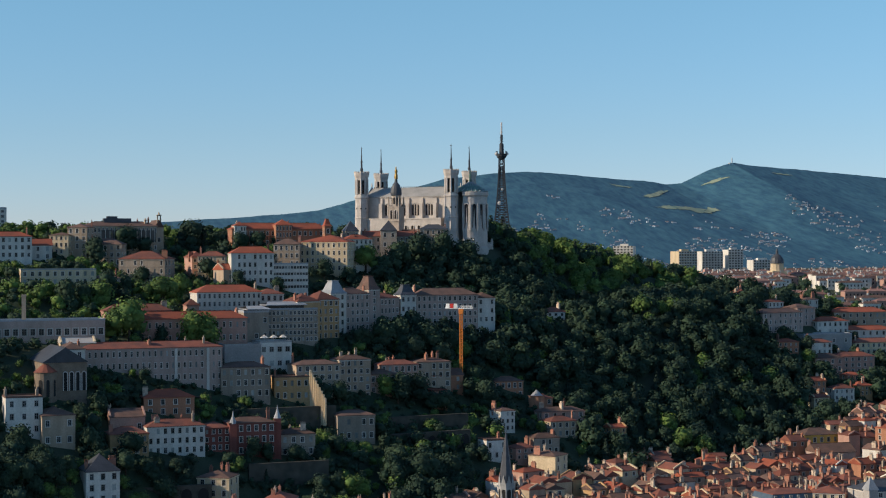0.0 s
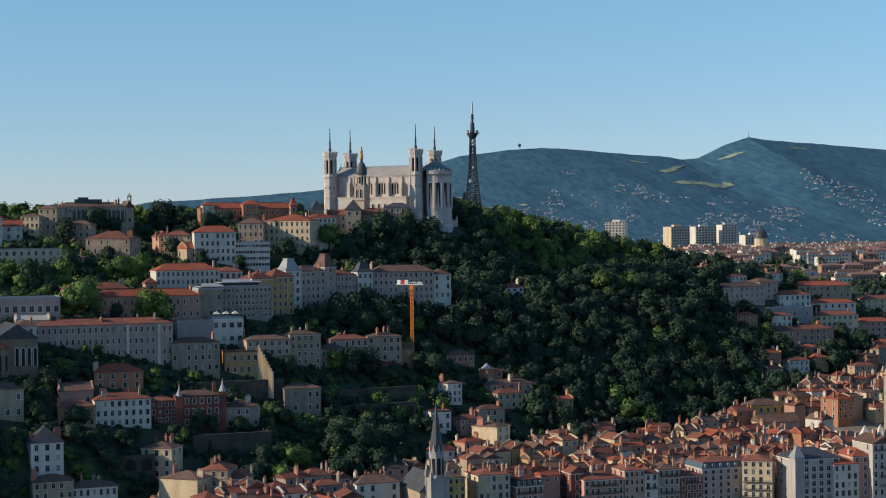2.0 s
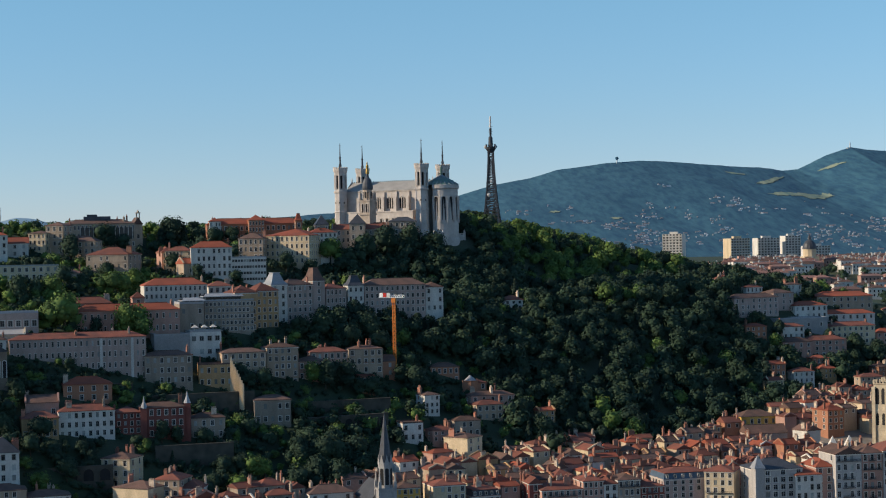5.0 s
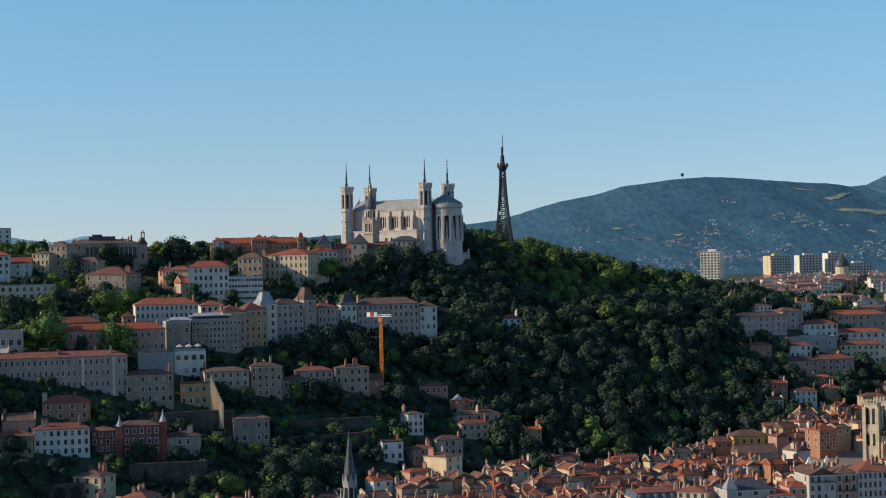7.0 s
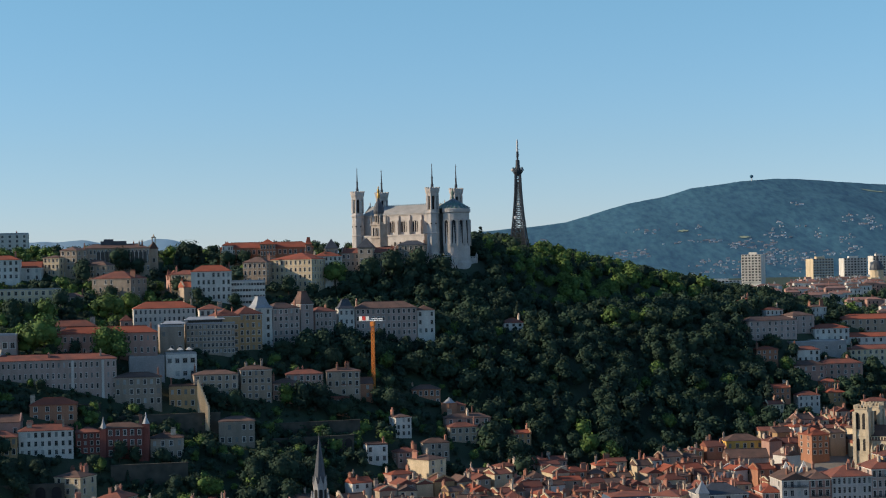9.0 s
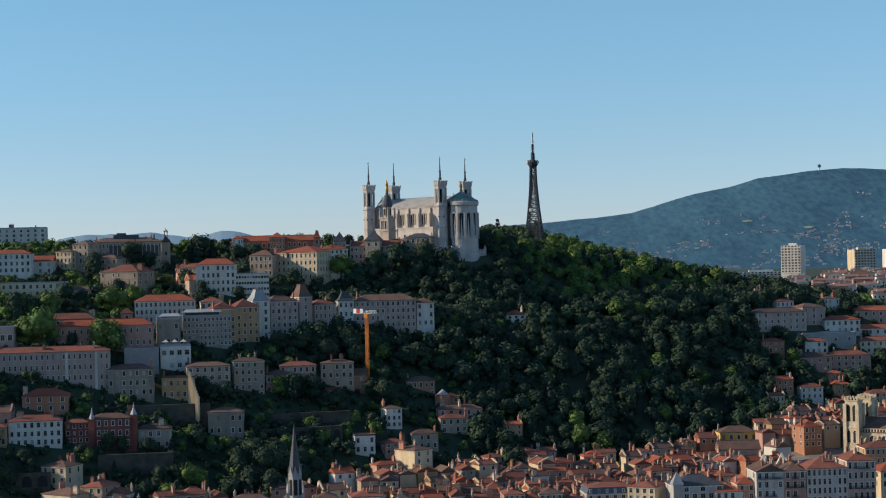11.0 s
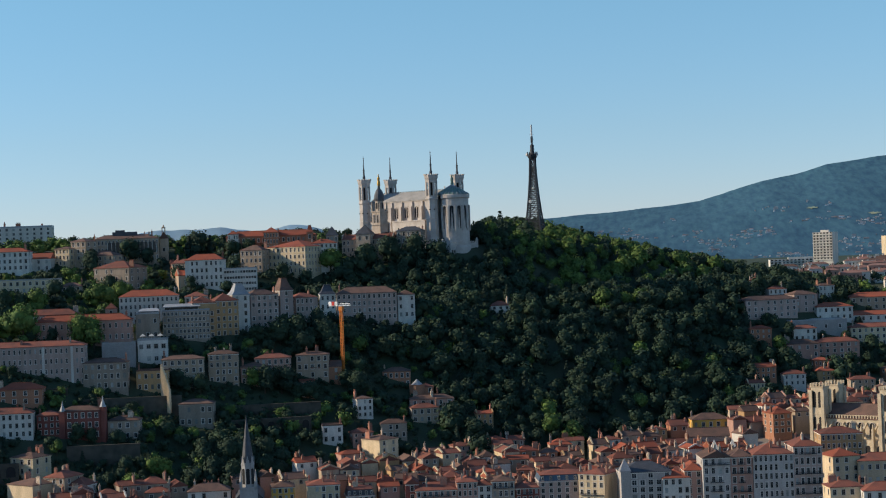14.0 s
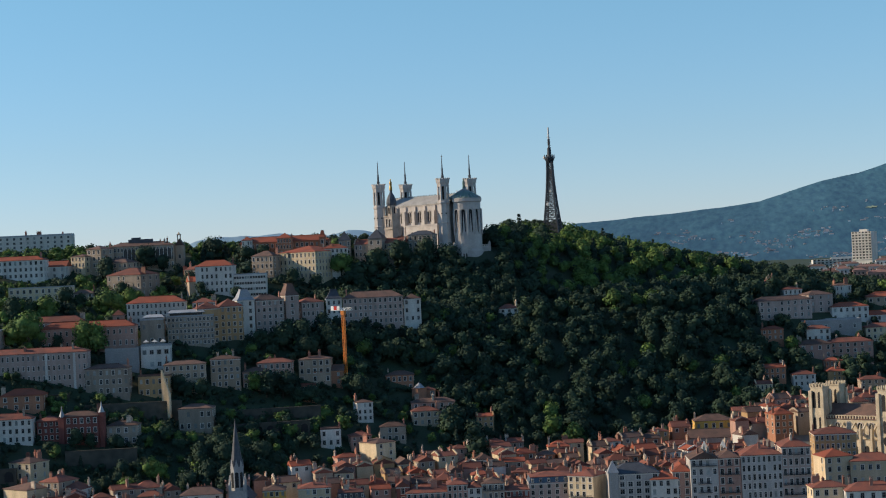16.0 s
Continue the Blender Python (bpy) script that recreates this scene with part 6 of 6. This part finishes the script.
tree(-153, -169, 1.29, "light")
tree(-188, -180, 1.43, "leaf")
tree(-179, -180, 0.95, "leaf")
tree(-191, -203, 1.54, "light")
tree(-199, -210, 1.1, "light")
tree(-183, -267, 1.72, "light")
tree(-176, -264, 2.02, "light")
tree(-146, -256, 1.76, "light")
tree(-140, -256, 1.77, "light")
tree(-162, -260, 0.87, "leaf")
tree(-135, -102, 1.56, "leaf")
tree(-121, -131, 0.96, "leaf")
tree(-99, -128, 0.92, "leaf")
tree(-88, -77, 0.80, "leaf")
tree(-84, -66, 0.71, "leaf")
tree(-71, -98, 1.16, "leaf")
tree(-57, -96, 1.12, "leaf")
tree(-45, -76, 1.79, "light")
tree(-25, -67, 2.18, "leaf")
tree(-10, -55, 2.2, "leaf")
tree(4, -48, 1.85, "leaf")
tree(18, -47, 1.86, "leaf")
tree(-27, -129, 2.12, "leaf")
tree(-42, -196, 1.91, "leaf")
tree(-26, -193, 1.92, "leaf")
tree(-14, -186, 1.61, "leaf")
tree(-51, -202, 1.58, "leaf")
tree(-63, -208, 1.25, "leaf")
tree(-36, -206, 1.57, "leaf")
tree(-21, -200, 1.59, "leaf")
tree(-57, -247, 1.2, "light")
tree(-50, -247, 1.8, "leaf")
tree(-42, -243, 1.63, "leaf")
tree(-27, -242, 1.41, "leaf")
tree(-34, -244, 0.92, "leaf")
tree(-88, -269, 1.16, "leaf")
tree(-92, -267, 1.17, "leaf")
tree(-80, -266, 1.17, "leaf")
tree(-3, -225, 1.55, "leaf")
tree(-11, -221, 1.24, "leaf")
tree(-6, -207, 1.26, "leaf")
tree(-92, -319, 0.77, "light")
tree(-85, -311, 0.61, "light")
tree(-79, -310, 0.83, "light")
tree(-73, -308, 0.72, "light")
tree(-97, -304, 0.67, "leaf")
tree(-63, -329, 1.47, "leaf")
tree(-56, -321, 1.65, "leaf")
tree(-49, -323, 1.92, "leaf")
tree(-37, -313, 1.67, "leaf")
tree(-55, -341, 1.61, "leaf")
tree(-45, -343, 1.61, "leaf")
tree(-63, -346, 1.33, "leaf")
tree(-37, -339, 1.35, "leaf")
tree(-47, -308, 1.4, "leaf")
tree(-174, -356, 1.24, "leaf")
tree(-190, -360, 1.28, "leaf")
tree(-188, -333, 1.06, "leaf")
tree(-194, -344, 0.89, "leaf")
tree(-183, -326, 0.64, "leaf")
tree(-169, -300, 0.72, "leaf")
tree(-174, -299, 0.5, "light")
tree(-185, -318, 0.65, "light")
tree(-124, -334, 1.07, "leaf")
tree(-117, -332, 0.8, "leaf")
tree(-107, -295, 0.73, "leaf")
tree(-125, -295, 0.67, "light")
tree(-166, -369, 1.01, "leaf")
tree(-152, -362, 0.92, "leaf")
tree(-134, -344, 0.79, "leaf")
tree(-105, -329, 1.08, "leaf")
tree(-87, -336, 0.8, "leaf")
tree(68, 60, 1.2, "light")
tree(80, 70, 1.2, "light")
tree(105, 60, 1.3, "light")
tree(57, 50, 1.2, "light")
crest_trees = []
for x in range(-52, 66, 6):
    for row in range(3):
        y = -62 + row * 10 - 0.18 * x + rng.uniform(-3, 3)
        if clear(x, y, 0.8):
            crest_trees.append((x + rng.uniform(-2, 2), y, rng.uniform(0.9, 1.3) * (0.55 if x < -8 else 0.8 if x < 12 else 1.0), rng.uniform(0, 6.28)))
wood("crest_trees", "dark trees banked below the basilica", crest_trees, BROAD, LEAVES)
for cx, cy, reach, many in ((-44, -322, 20, 24), (-214, -395, 20, 26), (-96, -380, 12, 8)):
    for k in range(many):
        a, q = rng.uniform(0, 6.28), reach * math.sqrt(rng.random())
        x, y = cx + q * math.cos(a), cy + q * math.sin(a)
        if clear(x, y, 1.5):
            tree(x, y, rng.uniform(0.9, 1.35))
far_trees = []
for k in range(620):
    y = rng.uniform(170, 760)
    x = 300 + (y - 330) * 0.40 + rng.uniform(-60, 330)
    far_trees.append((x, y, rng.uniform(0.8, 1.4), rng.uniform(0, 6.28)))
wood("far_trees", "trees between the roofs of the far town", far_trees, BUSH, LEAVES)
slope_trees = []
for k in range(420):
    x, y = rng.uniform(205, 430), rng.uniform(-140, 90)
    if clear(x, y, 2.0) and land(x, y) > -18:
        slope_trees.append((x, y, rng.uniform(0.45, 0.9), rng.uniform(0, 6.28)))
wood("slope_trees", "garden trees between the houses beside the wood", slope_trees, GARDEN, LEAVES)

# trees among the houses of the hill, the nearest of them one by one
garden, garden_light, bushes = [], [], []
for i in range(9000):
    x, y = rng.uniform(-290, 78), rng.uniform(-415, 60)
    if uphill(x, y) < 12 or not clear(x, y, 1.6):
        continue
    near_front = not clear(x, y + 6, 1.0) or not clear(x - 2, y + 11, 0.5)
    far_front = not clear(x, y + 18, 1.0)
    if not near_front and not far_front and rng.random() < 0.5:
        size = rng.uniform(0.7, 1.15)
    elif near_front:
        bushes.append((x, y, rng.uniform(0.3, 0.58), rng.uniform(0, 6.28)))
        continue
    else:
        size = rng.uniform(0.4, 0.72)
    if any(math.hypot(x - q[0], y - q[1]) < 2.2 + 2.7 * size for q in PLANTED):
        if rng.random() < 0.3:
            bushes.append((x, y, rng.uniform(0.2, 0.45), rng.uniform(0, 6.28)))
        continue
    PLANTED.append((x, y))
    light = rng.random() < (0.65 if x < -140 and y > -270 else 0.3)
    if y < -338 and uphill(x, y) < 62:
        tree(x, y, size, "light" if light else "pine" if rng.random() < 0.07 else "leaf")
    else:
        (garden_light if light else garden).append((x, y, size, rng.uniform(0, 6.28)))
wood("hillside_trees", "green trees filling the gardens between the houses", garden, GARDEN, LEAVES)
wood("garden_trees", "light green garden trees between the houses", garden_light, GARDEN, LEAVES_LIGHT)
for x0, y0, x1, y1 in WALL_LINES:
    for k in range(int(math.hypot(x1 - x0, y1 - y0) / 1.3)):
        f = rng.random()
        x, y = x0 + (x1 - x0) * f, y0 + (y1 - y0) * f
        bushes.append((x, y + rng.choice((-3.5, -2.5, -1.8, 4.0)), rng.uniform(0.3, 0.65), rng.uniform(0, 6.28)))
wood("shrubs", "low dark shrubs and hedges on the terraces", bushes, BUSH, LEAVES)
